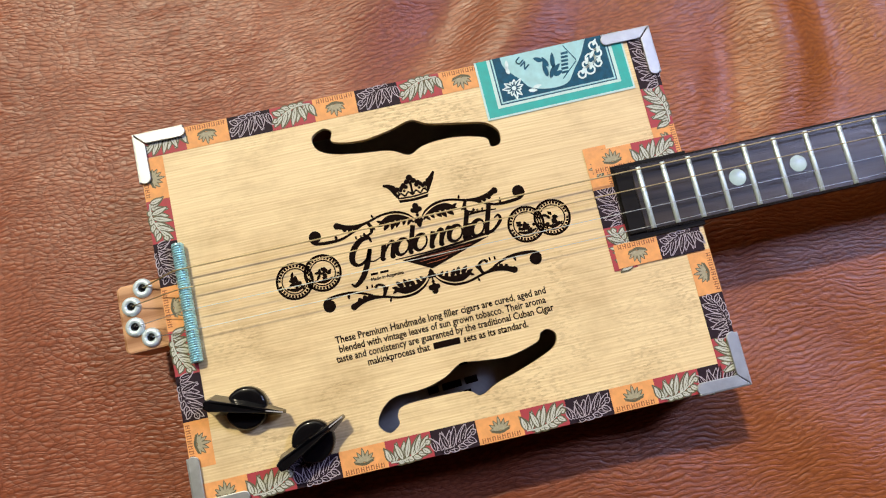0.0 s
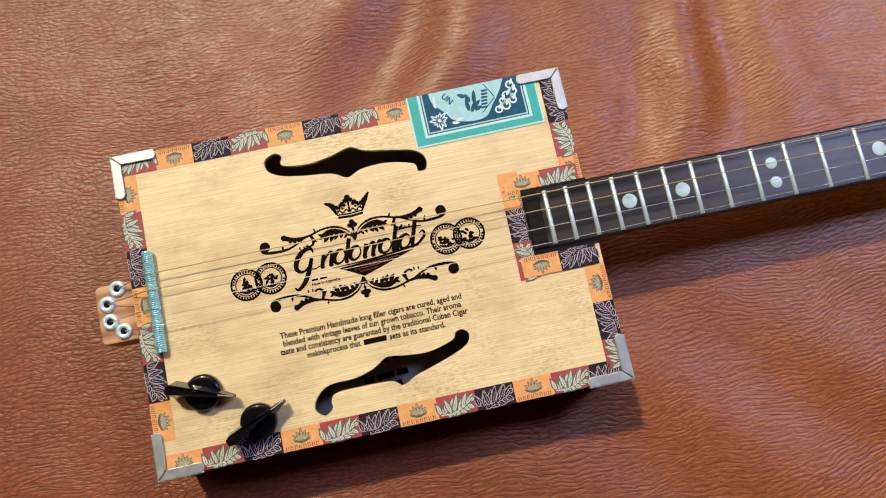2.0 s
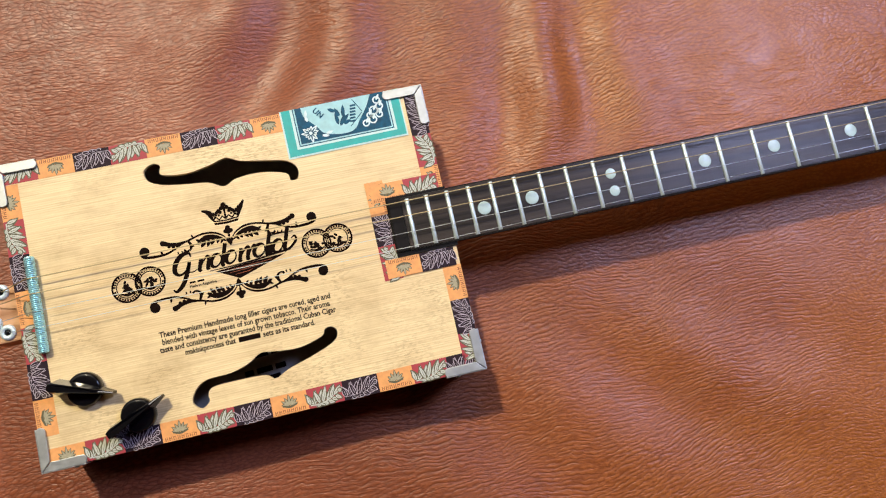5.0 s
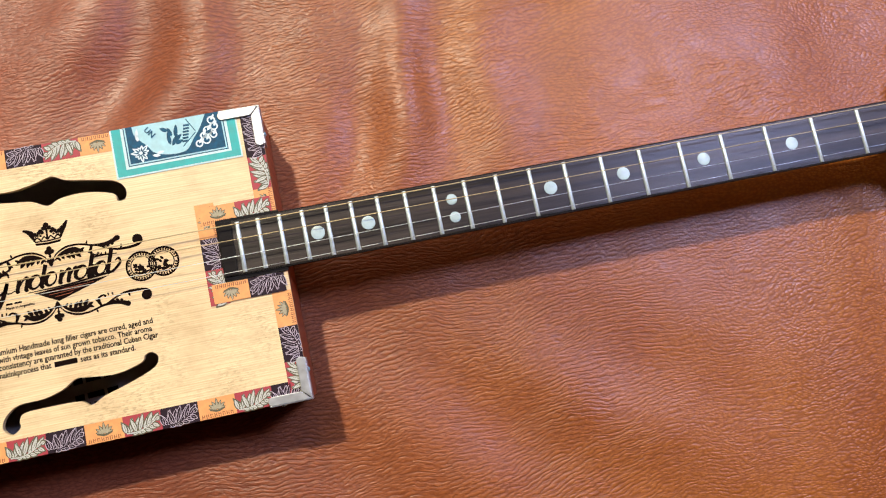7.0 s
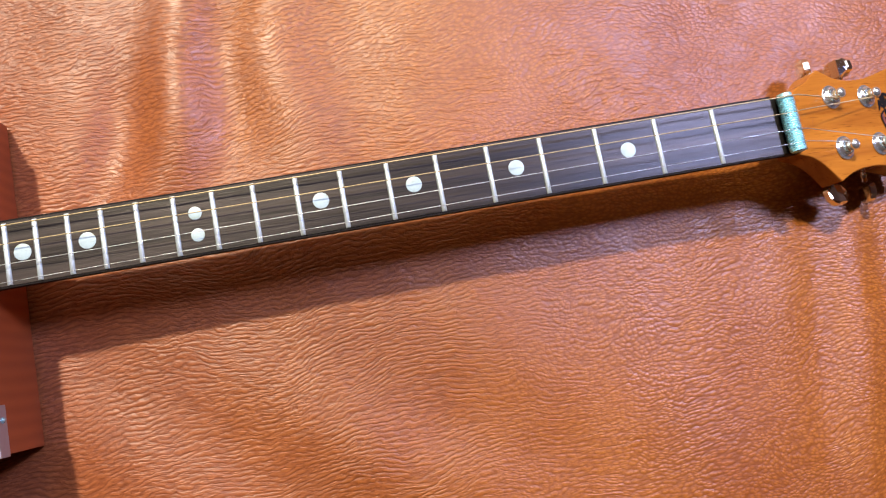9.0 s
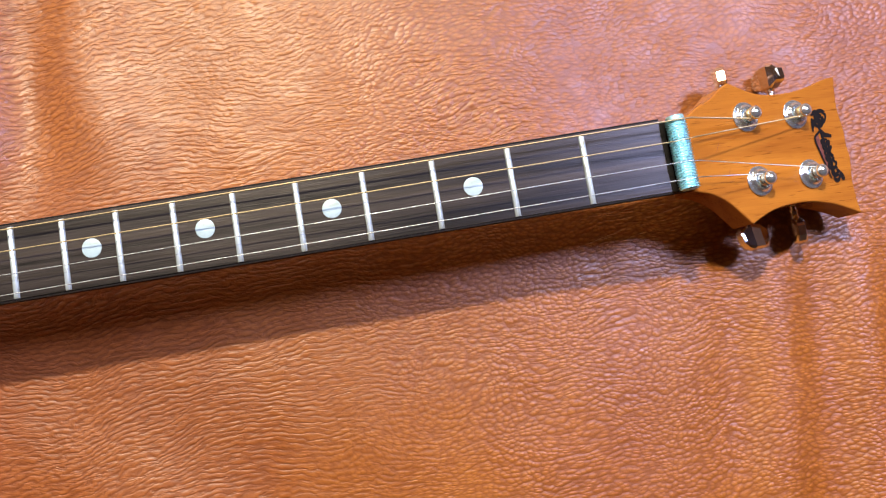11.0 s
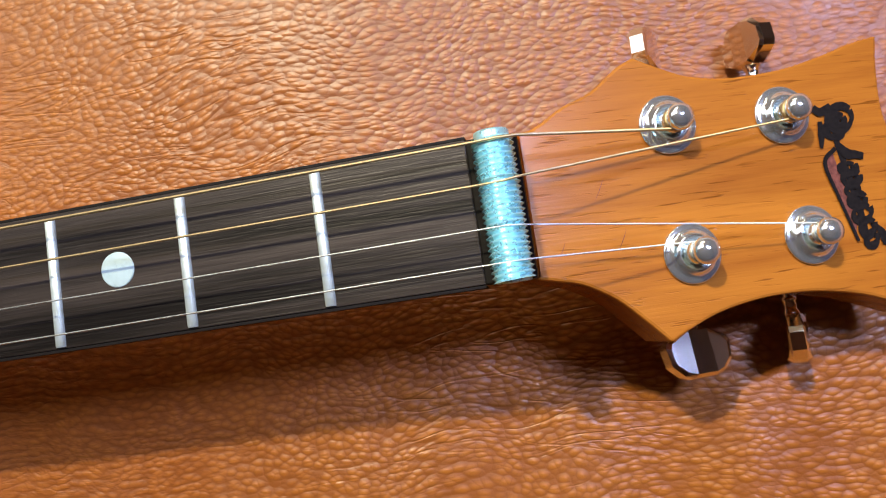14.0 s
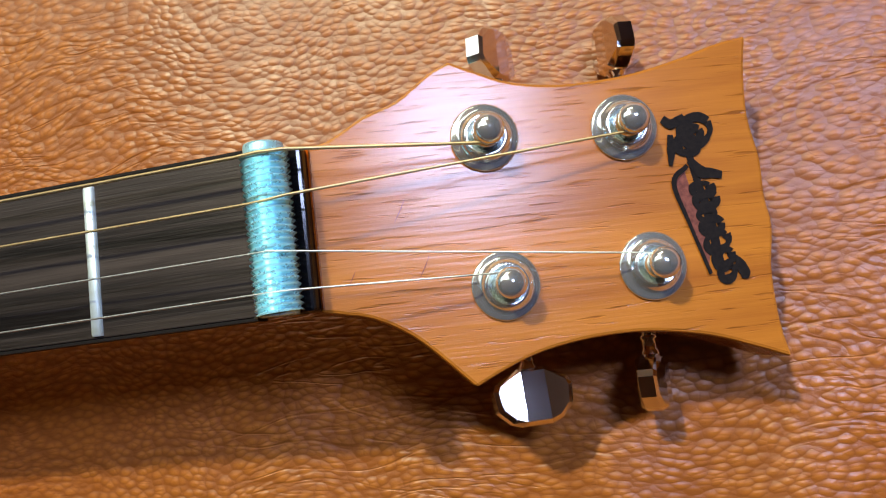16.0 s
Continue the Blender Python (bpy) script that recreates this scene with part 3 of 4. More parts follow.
def medal(kind):
    s = Shape()
    s.ring(0, 0, 0.0083, 0.0011, Z, INK)
    s.ring(0, 0, 0.0059, 0.0006, Z, INK)
    for i in range(30):
        a = math.tau * i / 30
        if i % 15:
            p = [(r * math.cos(a + d), r * math.sin(a + d)) for r, d in ((0.0065, -0.07), (0.0077, -0.07), (0.0077, 0.07), (0.0065, 0.07))]
            s.flat(p, Z, INK)
    rnd = random.Random(kind)
    for i in range(17):
        a, r = rnd.uniform(0, math.tau), rnd.uniform(0.0, 0.0030)
        s.petal(r * math.cos(a), r * math.sin(a) - 0.0004, rnd.uniform(0, math.tau), rnd.uniform(0.0018, 0.0034), 0.0015, Z + 0.000004 * (i + 1), INK)
    s.ribbon([(-0.0044, -0.0030), (0, -0.0042), (0.0044, -0.0030)], [0.0008, 0.0018, 0.0008], Z, INK)
    return s


for k, (mx, my) in enumerate(((-603.5, -4.2), (-590.2, -3.2), (-492.6, -1.2), (-479.8, -0.6))):
    print_at("medal_print", medal(k), mx, my, "dark printed round medal")


def brand_mark():
    """The maker's mark as unlettered script-like loops and stems with thick and thin strokes, above a solid wedge."""
    s, layer = Shape(), [0]
    mm = lambda pts: [(x / 1000, y / 1000) for x, y in pts]  # noqa: E731

    def stroke(pts, *widths):
        layer[0] += 1
        s.ribbon(mm([(x + 0.30 * y, y + 0.022 * x) for x, y in pts]), [w / 1000 for w in widths], Z + 0.000003 * layer[0], INK)

    def loop(x, w, y0=-3.6, y1=3.6):
        c, h = (y0 + y1) / 2, (y1 - y0) / 2
        stroke([(x + w / 2 * math.cos(a), c + h * math.sin(a)) for a in [radians(30 + 37 * i) for i in range(11)]], 0.7, 1.6, 2.5, 2.2, 1.2, 0.9, 0.8)

    def stem(x, y0, y1):
        stroke([(x, y1), (x - 0.1, (y0 + y1) / 2), (x, y0), (x + 1.5, y0 - 0.2)], 2.3, 2.3, 2.2, 0.6)

    def hump(x, w):
        stroke([(x + 0.4, -1.0), (x + w * 0.4, 2.4), (x + w * 0.75, 3.6), (x + w, 2.2)], 0.6, 1.1, 1.9, 2.2)

    stroke([(5.2, 5.6), (3.4, 8.2), (-0.6, 7.6), (-3.4, 3.6), (-3.2, -1.2), (0.2, -3.6), (3.6, -1.6), (4.6, 2.8), (4.0, -4.0), (2.4, -9.6), (-0.6, -12.6), (-3.0, -11.2)], 0.8, 1.6, 2.6, 3.0, 2.6, 1.4, 1.2, 2.0, 2.6, 2.6, 1.8, 0.7)
    stroke([(4.0, -2.6), (7.4, -3.4), (10.0, -2.4)], 0.8, 0.7, 0.6)
    loop(20.6, 6.0), loop(29.4, 5.8), loop(46.2, 6.4), loop(57.0, 6.0)
    for x, top in ((11.4, 3.4), (16.2, 2.2), (24.8, 8.8), (35.0, 3.6), (39.6, 2.4), (51.0, 9.0), (53.0, 3.0), (61.6, 9.4)):
        stem(x, -3.4, top)
    for x, w in ((11.6, 4.8), (35.2, 4.6), (39.8, 3.6)):
        hump(x, w)
    stroke([(50.6, 6.8), (56.0, 7.4), (65.4, 6.6)], 0.7, 1.2, 0.5)
    stroke([(61.6, -3.4), (64.8, -2.8), (67.8, 0.8), (66.6, 3.6), (64.6, 2.6)], 1.2, 1.4, 1.6, 1.2, 0.5)
    s.ribbon(mm([(16, -4.9), (38, -4.4), (64, -2.0)]), [0.0004, 0.0010, 0.0012], Z + 0.0001, INK)
    s.flat(mm([(19, -5.8), (61, -3.8), (32, -12.8)]), Z, INK)
    for i in range(3):
        s.ribbon(mm([(24 + 3 * i, -6.8 - 1.6 * i), (38, -6.3 - 1.6 * i), (52 - 6 * i, -5.6 - 1.6 * i)]), [0.0002, 0.0003, 0.0002], Z + 0.00004, CEDAR)
    return s


print_at("brand_mark", brand_mark(), -572.0, 0.2, "dark printed maker's mark of a slanted band")
for row, (text, x, y, wide) in enumerate((("These Premium Handmade long filler cigars are cured, aged and", -590.6, -36.6, 99.5), ("blended with vintage leaves of sun grown tobacco. Their aroma", -589.6, -40.9, 97.5), ("taste and consistency are guaranted by the traditional Cuban Cigar", -591.8, -45.2, 102.5))):
    bx, by = on_box(x, y)
    lettering("lettering", text, 0.0046, wide / 1000, INK, board_top, pose(bx, by, Z, 0, 0, 0.8), "dark printed line of words")
for text, x, y, wide in (("makinkprocess that", -578.0, -49.3, 29.0), ("sets as its standard.", -533.2, -48.7, 30.5)):
    bx, by = on_box(x, y)
    lettering("lettering", text, 0.0046, wide / 1000, INK, board_top, pose(bx, by, Z, 0, 0, 0.8), "dark printed words")
print_at("word_bar", Shape().flat(rect(0, 0, 0.0125, 0.0030), Z, INK), -547.3, -48.9, "dark printed bar")
bx, by = on_box(-568.8, -11.9)
lettering("lettering", "Made in Argentina", 0.0022, 0.0155, INK, board_top, pose(bx, by, Z, 0, 0, 0.8), "tiny dark printed words")
print_at("word_bar", Shape().flat(rect(0, 0, 0.0035, 0.0011), Z, INK).flat(rect(0.0045, 0, 0.0085, 0.0011), Z, INK), -568.6, -9.4, "tiny dark printed bar")

# ---- paper border: crowns on orange, pale leaves on crimson, outlined leaves on plum ----
LONG, WIDE = 0.0208, 0.0112
border = part("paper_border", Shape().flat(rect(-HX, -HY, HX, -HY + 0.0005), Z, PLUM), guitar, "printed paper trim with crowns and leaves", BOX)


def spray(s, outer, inner, grow):
    """A dense branch of pointed leaves, growing along the tile from both sides of a bent stem."""
    k = 0
    stem = lambda u: (-0.0092 + 0.0172 * u, -0.0040 + 0.0052 * u - 0.0022 * math.sin(math.pi * u))  # noqa: E731
    leaves = []
    for i in range(7):
        u = i / 7.5
        x, y = stem(u)
        leaves += [(x, y, 78 - 34 * u + 9 * math.sin(3 * i), 10.0 - 2.0 * u + 1.2 * math.sin(5 * i)), (x + 0.0008, y, -8 - 26 * u + 8 * math.sin(4 * i), 6.4 - 2.2 * u)]
    leaves += [(*stem(0.12), 118, 8.2), (*stem(0.0), 100, 6.6), (*stem(0.95), 18, 3.4), (*stem(0.32), 104, 8.4)]
    for x, y, a, n in leaves:
        k += 1
        ca, sa = math.cos(radians(a)), math.sin(radians(a))
        top, low = (WIDE / 2 - 0.0004 - y) / max(sa, 0.05), (y + WIDE / 2 - 0.0004) / max(-sa, 0.05)
        n = min(n / 1000, top, low, (LONG / 2 - 0.0004 - x) / max(ca, 0.05))
        s.petal(x, y, radians(a), n + grow * 0.5, 0.0026 + grow, 0.000004 * k, outer, 0.06)
        s.petal(x + 0.0004 * ca, y + 0.0004 * sa, radians(a), n - 0.0008, 0.0022 - 0.3 * grow, 0.000004 * k + 0.000002, inner, 0.06)
        s.ribbon([(x + 0.2 * n * ca, y + 0.2 * n * sa), (x + 0.45 * n * ca, y + 0.45 * n * sa), (x + 0.7 * n * ca, y + 0.7 * n * sa)], [0.00028, 0.00024, 0.00010], 0.000004 * k + 0.000003, outer)
    s.ribbon([stem(0), stem(0.35), stem(0.7), stem(1.0)], [0.0007, 0.0006, 0.0005, 0.0003], 0.00011, inner)


def tile_orange():
    s = Shape().prism(rect(-LONG / 2, -WIDE / 2, LONG / 2, WIDE / 2), -0.0001, 0.00001, ORANGE)
    for a, n in ((165, 4.0), (140, 5.0), (115, 5.2), (90, 6.2), (65, 5.2), (40, 5.0), (15, 4.0)):
        s.petal(0.0006 * math.cos(radians(a)), -0.0012, radians(a), n / 1000 + 0.0004, 0.0020, 0.00003, OLIVE)
        s.petal(0.0008 * math.cos(radians(a)), -0.0010, radians(a), n / 1000 - 0.0004, 0.0012, 0.00005, CROWN_GREY)
    s.ribbon([(-0.0042, -0.0008), (0, -0.0019), (0.0042, -0.0008)], [0.0010, 0.0013, 0.0010], 0.00006, OLIVE)
    for i in range(8):
        x = -0.0090 + 0.00228 * i
        for x0, y0, x1, y1 in ((0, 0, 0.00042, 0.0021), (0.00120, 0, 0.00150, 0.0021), (0.00042, 0.0009 + 0.0004 * (i % 3), 0.00120, 0.0012 + 0.0004 * (i % 3)), (-0.0002, 0, 0.0007, 0.00024)):
            s.flat(rect(x + x0, -0.0051 + y0, x + x1, -0.0051 + y1), 0.00003 + 0.00001 * (x0 > 0), RUST)
    return s


def tile_light():
    s = Shape().prism(rect(-LONG / 2, -WIDE / 2, LONG / 2, WIDE / 2), -0.0001, 0.00001, RED)
    spray(s, OLIVE, LEAF_WHITE, 0.0007)
    return s


def tile_dark():
    s = Shape().prism(rect(-LONG / 2, -WIDE / 2, LONG / 2, WIDE / 2), -0.0001, 0.00001, PLUM)
    spray(s, LEAF_GREY, PLUM, 0.0003)
    return s


TILES = [f().mesh(n) for f, n in ((tile_orange, "orange_tile"), (tile_dark, "plum_tile"), (tile_light, "crimson_tile"))]
NAMES = ("crown_tile", "plum_leaf_tile", "pale_leaf_tile")


def strip(x, y, turn, first, count, start=0.0):
    """Tiles in a row from (x, y), going along the turn; the side away from the edge is to its left."""
    m = pose(x, y, TOP + 0.00016, 0, 0, turn)
    for i in range(count):
        k = (first - i) % 3
        part(NAMES[k], TILES[k], border, "", m @ pose(start + LONG * (i + 0.5), WIDE / 2, 0))


bt = on_box(-640.8, 0)[0]
strip(bt, -HY, 0, 2, 11)
part(NAMES[0], TILES[0], border, "", pose(bt - LONG / 2, -HY + WIDE / 2, TOP + 0.00016))
tt = on_box(-641.3, 0)[0]
strip(tt + 7 * LONG, HY, 180, 0, 7)
part(NAMES[2], TILES[2], border, "", pose(tt - LONG / 2, HY - WIDE / 2, TOP + 0.00016, 0, 0, 180))
strip(-HX, HY - WIDE - 0.0004, -90, 0, 7)
for lift, (k, y) in enumerate(((2, -81.5), (1, -61.6), (0, -41.4), (0, 23.5), (1, 71.6), (2, 41.8), (1, 61.8))):
    part(NAMES[k], TILES[k], border, "", pose(HX - WIDE / 2, on_box(-415, y)[1], TOP + 0.00018 + 0.00003 * lift, 0, 0, 90))

# the same paper round the end of the fretboard
ex, ey = on_box(-446.6, -1.7)
for j, (name, k, x, y, turn) in enumerate((("plum_leaf_tile", 1, ex - WIDE / 2, ey + 0.0004, 90), ("pale_leaf_tile", 2, ex - WIDE / 2, ey - 0.0200, 90), ("crown_tile", 0, ex - WIDE / 2, ey + 0.0195, 90),
                            ("crown_tile", 0, ex + 0.0015, ey + 0.0222, 0), ("pale_leaf_tile", 2, ex + 0.0015 + LONG, ey + 0.0222, 0),
                            ("crown_tile", 0, ex + 0.0015, ey - 0.0240, 180), ("plum_leaf_tile", 1, ex + 0.0015 + LONG, ey - 0.0240, 180))):
    part(name, TILES[k], border, "", pose(x, y, TOP + 0.00030 + 0.00009 * j, 0, 0, turn))


# ---- blue tax stamp ----
def paper_label():
    s = Shape()
    w, h = 0.0735, 0.0300
    s.prism(rect(0, 0, w, h), 0, 0.00012, MINT)
    s.flat(rect(0.0010, 0.0010, w - 0.0008, h), 0.00016, TEAL)
    s.flat(rect(0.0062, 0.0048, w - 0.0058, h), 0.00020, MINT)
    s.flat(rect(0.0078, 0.0062, w - 0.0074, h), 0.00024, NAVY)
    s.flat(rect(0.0084, 0.0068, w - 0.0080, h), 0.00026, SEA)
    s.flat(rect(0.0092, 0.0076, w - 0.0088, h), 0.00030, NAVY)
    oval = [(0.0130, 0.0299), (0.0140, 0.0240), (0.0200, 0.0170), (0.0240, 0.0118), (0.0330, 0.0092), (0.0420, 0.0100), (0.0470, 0.0160), (0.0520, 0.0225), (0.0560, 0.0299)]
    s.flat(smooth(oval, 4), 0.00034, SEA)
    for i in range(11):
        n = 0.0050 + 0.0012 * math.sin(i * 1.7)
        s.petal(0.0160, 0.0132, radians(33 * i + 10), n, 0.0023, 0.00038 + 0.00001 * i, FROST)
        s.petal(0.0160, 0.0132, radians(33 * i + 10), n * 0.8, 0.0008, 0.0005 + 0.00001 * i, NAVY)
    s.disc(0.0160, 0.0132, 0.0011, 0.00064, FROST, 10)
    for x, y, a in ((0.0225, 0.0105, -10), (0.0250, 0.0112, 10), (0.0155, 0.0205, 100), (0.0150, 0.0235, 80)):
        s.petal(x, y, radians(a), 0.0045, 0.0018, 0.0005, FROST)
    for x, y, r in ((0.050, 0.0125, 0.0018), (0.0545, 0.0140, 0.0022), (0.0590, 0.0165, 0.0018), (0.0600, 0.0215, 0.0020), (0.0560, 0.0195, 0.0024), (0.0530, 0.0170, 0.0015), (0.0590, 0.0255, 0.0020)):
        s.ring(x, y, r, 0.0009, 0.00042, FROST, 16)
        s.petal(x, y, radians(60), 0.0040, 0.0016, 0.00044, FROST)
    for x, y, a, n in ((0.0345, 0.0140, 60, 8), (0.0335, 0.0150, 95, 8), (0.0355, 0.0160, 40, 7), (0.0350, 0.0200, 110, 6), (0.0370, 0.0190, 80, 8), (0.0330, 0.0235, 150, 5), (0.0365, 0.0150, 20, 5)):
        s.petal(x, y, radians(a), n / 1000, 0.0024, 0.00038 + 0.00001 * n, NAVY)
    for i in range(6):
        s.flat(rect(0.0405 + 0.0004 * i, 0.0150 + 0.0019 * i, 0.0440 + 0.0004 * i, 0.0162 + 0.0019 * i), 0.0004, NAVY)
    for a, b in (((0.0405, 0.0125), (0.0490, 0.0200)), ((0.0490, 0.0205), (0.0445, 0.0290))):
        s.ribbon([a, ((a[0] + b[0]) / 2, (a[1] + b[1]) / 2), b], [0.0005, 0.0005], 0.0004, NAVY)
    return s


bx, by = on_box(-498.4, 51.6)
stamp = part("paper_label", paper_label(), guitar, "teal and pale blue printed paper stamp", BOX @ pose(bx, by, TOP + 0.0003, 0, 0, 0.6))
lettering("lettering", "UN", 0.0048, 0.0066, NAVY, stamp, pose(0.0195, 0.0262, 0.0006, 0, 0, -52), "dark blue printed letters")


# ---- tin corners ----
def corner_bracket():
    """An L of bent tin whose corner is at the origin, with arms along +x and +y."""
    s, w, n, e = Shape(), 0.0052, 0.0245, 0.00016
    arm = [(e, -e), (n - 0.002, 0), (n - 0.0006, 0.0006), (n, 0.0018), (n, 0.0030), (n - 0.0008, 0.0046), (n - 0.0022, w), (w + e, w - e)]
    for side, lift in ((arm, 0.0010), ([(y, x) for x, y in arm], 0.0011)):
        s.prism([(x - 0.0006, y - 0.0006) for x, y in side], 0, lift, ALUMINIUM)
    s.prism(rect(-0.0012, -0.0012, n - 0.0012, -0.0002), -0.0085, 0.0008, ALUMINIUM)
    s.prism(rect(-0.0012, -0.0002, -0.0002, n - 0.0012), -0.0085, 0.0008, ALUMINIUM)
    return s


bracket_mesh = None
screw_mesh = Shape().lathe([(0, 0), (0.0016, 0), (0.0012, 0.0009), (0, 0.0011)], STEEL, 12).mesh("screw")
for x, y, turn in ((-HX, -HY, 0), (HX, -HY, 90), (HX, HY, 180), (-HX, HY, 270)):
    m = BOX @ pose(x, y, TOP + 0.0006, 0, 0, turn)
    if bracket_mesh is None:
        bracket = part("corner_bracket", corner_bracket(), guitar, "bent silver tin corner", m, 0.0003)
        bracket_mesh = bracket.data
    else:
        bracket = part("corner_bracket", bracket_mesh, guitar, "bent silver tin corner", m)
    part("screw", screw_mesh, bracket, "round steel screw head", pose(-0.0011, 0.0160, -0.0045, 0, -90, 0))
    part("screw", screw_mesh, bracket, "round steel screw head", pose(0.0160, -0.0011, -0.0045, 90, 0, 0))

# ---- neck, fretboard, frets and dots ----
SCALE = 0.635
fret_x = lambda n: -SCALE * (1 - 2 ** (-n / 12))  # noqa: E731
NECK = pose(0, -0.0006, 0.0472, 0, 0, 0.05) @ Matrix.Rotation(radians(0.46), 4, "Y")
HALF = 0.0158


def fretboard_shape():
    s = Shape()
    s.prism(rect(-0.4386, -HALF, -0.0018, HALF), -0.0045, -0.0002, ROSEWOOD)
    return s


def neck_shape():
    """A round-backed neck, deeper where it joins the box."""
    s, seg, verts = Shape(), 14, []
    stations = ((-0.436, 0.030), (-0.414, 0.030), (-0.405, 0.0265), (-0.392, 0.0190), (-0.36, 0.0160), (-0.2, 0.0145), (-0.04, 0.0140), (-0.015, 0.0155), (0.0, 0.0190), (0.0098, 0.0190))
    for x, d in stations:
        for i in range(seg + 1):
            a = math.pi * i / seg
            verts.append((x, HALF * 0.99 * math.copysign(abs(math.cos(a)) ** 0.7, math.cos(a)), -0.0046 - d * math.sin(a) ** 0.85 * 0.95))
    n = seg + 1
    faces = [(a * n + i, a * n + i + 1, (a + 1) * n + i + 1, (a + 1) * n + i) for a in range(len(stations) - 1) for i in range(seg)]
    faces += [(a * n + seg, a * n, (a + 1) * n, (a + 1) * n + seg) for a in range(len(stations) - 1)]
    faces += [tuple(range(n)), tuple(reversed(range((len(stations) - 1) * n, len(stations) * n)))]
    s.add(verts, faces, NECK_WOOD, True)
    return s


part("neck", neck_shape(), guitar, "glossy reddish mahogany neck", NECK)
fretboard = part("fretboard", fretboard_shape(), guitar, "dark streaked rosewood fretboard", NECK, 0.0003)


def fret_shape():
    s, seg = Shape(), 8
    verts = []
    for y, k in ((-HALF + 0.0004, 0.55), (-HALF + 0.0009, 1.0), (HALF - 0.0016, 1.0), (HALF - 0.0011, 0.55)):
        verts += [(0.00125 * math.cos(math.pi * i / seg), y, 0.0011 * k * math.sin(math.pi * i / seg) - 0.0002) for i in range(seg + 1)]
    n = seg + 1
    s.add(verts, [(a * n + i, (a + 1) * n + i, (a + 1) * n + i + 1, a * n + i + 1) for a in range(3) for i in range(seg)], NICKEL, True)
    s.add(verts[:n] + verts[-n:], [tuple(range(n)), tuple(reversed(range(n, 2 * n)))], NICKEL)
    return s


for side in (-1, 1):
    edge = sorted((side * (HALF + 0.0001), side * (HALF + 0.0007)))
    part("fretboard_edge", Shape().prism(rect(-0.4386, edge[0], -0.0018, edge[1]), -0.0046, -0.0004, EBONY), fretboard, "thin black edge strip")
part("fretboard_end", Shape().prism(rect(-0.4466, -HALF - 0.0003, -0.4387, HALF + 0.0003), -0.0045, -0.0001, EBONY), fretboard, "plain black end of the fretboard", None, 0.0003)
# cast shadow and gap round the fretboard's end, laid in as a black plate
part("fretboard_shade_plate", Shape().prism(rect(*on_box(-447.4, -19.8), *on_box(-410.6, 16.9)), TOP - 0.0002, TOP + 0.0014, EBONY), guitar, "black plate for the shadow and gap round the fretboard's end", BOX)
FRET = fret_shape().mesh("fret")
for n in range(1, 21):
    part("fret", FRET, fretboard, "", pose(fret_x(n) + {1: -0.0004, 2: 0.0009}.get(n, 0.0), 0, 0))
for n, dx, y in ((3, 0.0, 0.3), (5, -0.3, 0.7), (7, -0.3, 0.9), (9, 0.0, 0.5), (15, 0.4, -0.1), (17, 0.2, -0.4)):
    x = (fret_x(n) + fret_x(n - 1)) / 2 + dx / 1000
    part("inlay_dot", Shape().lathe([(0, -0.0004), (0.0041, -0.0004), (0.0041, -0.00008), (0.0038, 0.0), (0, 0.0)], PEARL, 28), fretboard, "white pearl dot", pose(x, y / 1000, 0))
for y in (0.0048, -0.0062):
    part("inlay_dot", Shape().lathe([(0, -0.0004), (0.0033, -0.0004), (0.0033, -0.00008), (0.0030, 0.0), (0, 0.0)], PEARL, 28), fretboard, "small white pearl dot", pose((fret_x(12) + fret_x(11)) / 2 + 0.0003, y - 0.0002, 0))

# ---- nut, bridge, headstock ----
part("nut_bolt", thread(0.0315, 0.0046, 0.0008, 0.00118, STEEL, 28), guitar, "shiny threaded steel bolt as nut", pose(0.0045, -0.0169, 0.0503, 0, 0, 90 + 0.6))
part("bridge_bolt", thread(0.0550, 0.0030, 0.0004, 0.0011, STEEL), guitar, "threaded steel rod as bridge", pose(-0.6527, -0.0312, TOP + 0.0030, 0, 0, 90 + 0.2))
part("nut_ledge", Shape().prism(rect(-0.0020, -0.0158, 0.0000, 0.0158), 0.0420, 0.0470, EBONY), guitar, "black end of the fretboard", pose(0.0001, -0.0007, 0), 0.0004)
part("nut_base", Shape().prism(rect(0.0001, -0.0158, 0.0066, 0.0158), 0.0385, 0.0452, EBONY), guitar, "black ledge under the nut", pose(0.0001, -0.0007, 0), 0.0004)
part("nut_strip", Shape().prism(rect(0.0068, -0.0160, 0.0093, 0.0160), 0.0385, 0.0456, BLACK), guitar, "glossy black strip beside the nut", pose(0.0001, -0.0007, 0), 0.0008)

HEAD = [(9.1, 15.9), (13.2, 16.7), (20.2, 20.9), (26.8, 23.6), (33.3, 28.5), (37.6, 30.7), (43.4, 27.8), (49.4, 25.3), (57.4, 24.0), (65.5, 24.1), (73.5, 25.0), (82.6, 27.1), (90.7, 29.6), (97.5, 30.9), (96.1, 23.7), (95.2, 13.6), (96.2, 4.5), (95.9, -3.5), (96.4, -9.6), (95.0, -17.6), (94.7, -24.7), (95.0, -30.7), (96.0, -36.2), (88.3, -32.9), (80.8, -30.1), (71.3, -28.1), (63.2, -27.6), (55.2, -28.1), (48.1, -29.4), (42.1, -31.5), (35.6, -34.5), (30.8, -29.1), (25.2, -23.5), (18.6, -19.4), (13.0, -17.8), (9.0, -16.9)]
SHARP = {(9.1, 15.9), (37.6, 30.7), (97.5, 30.9), (96.0, -36.2), (35.6, -34.5), (9.0, -16.9)}
SLOPE = 0.330
HEAD_TILT = pose(0, 0, 0.0449, 0, math.degrees(math.atan(SLOPE)), 0)
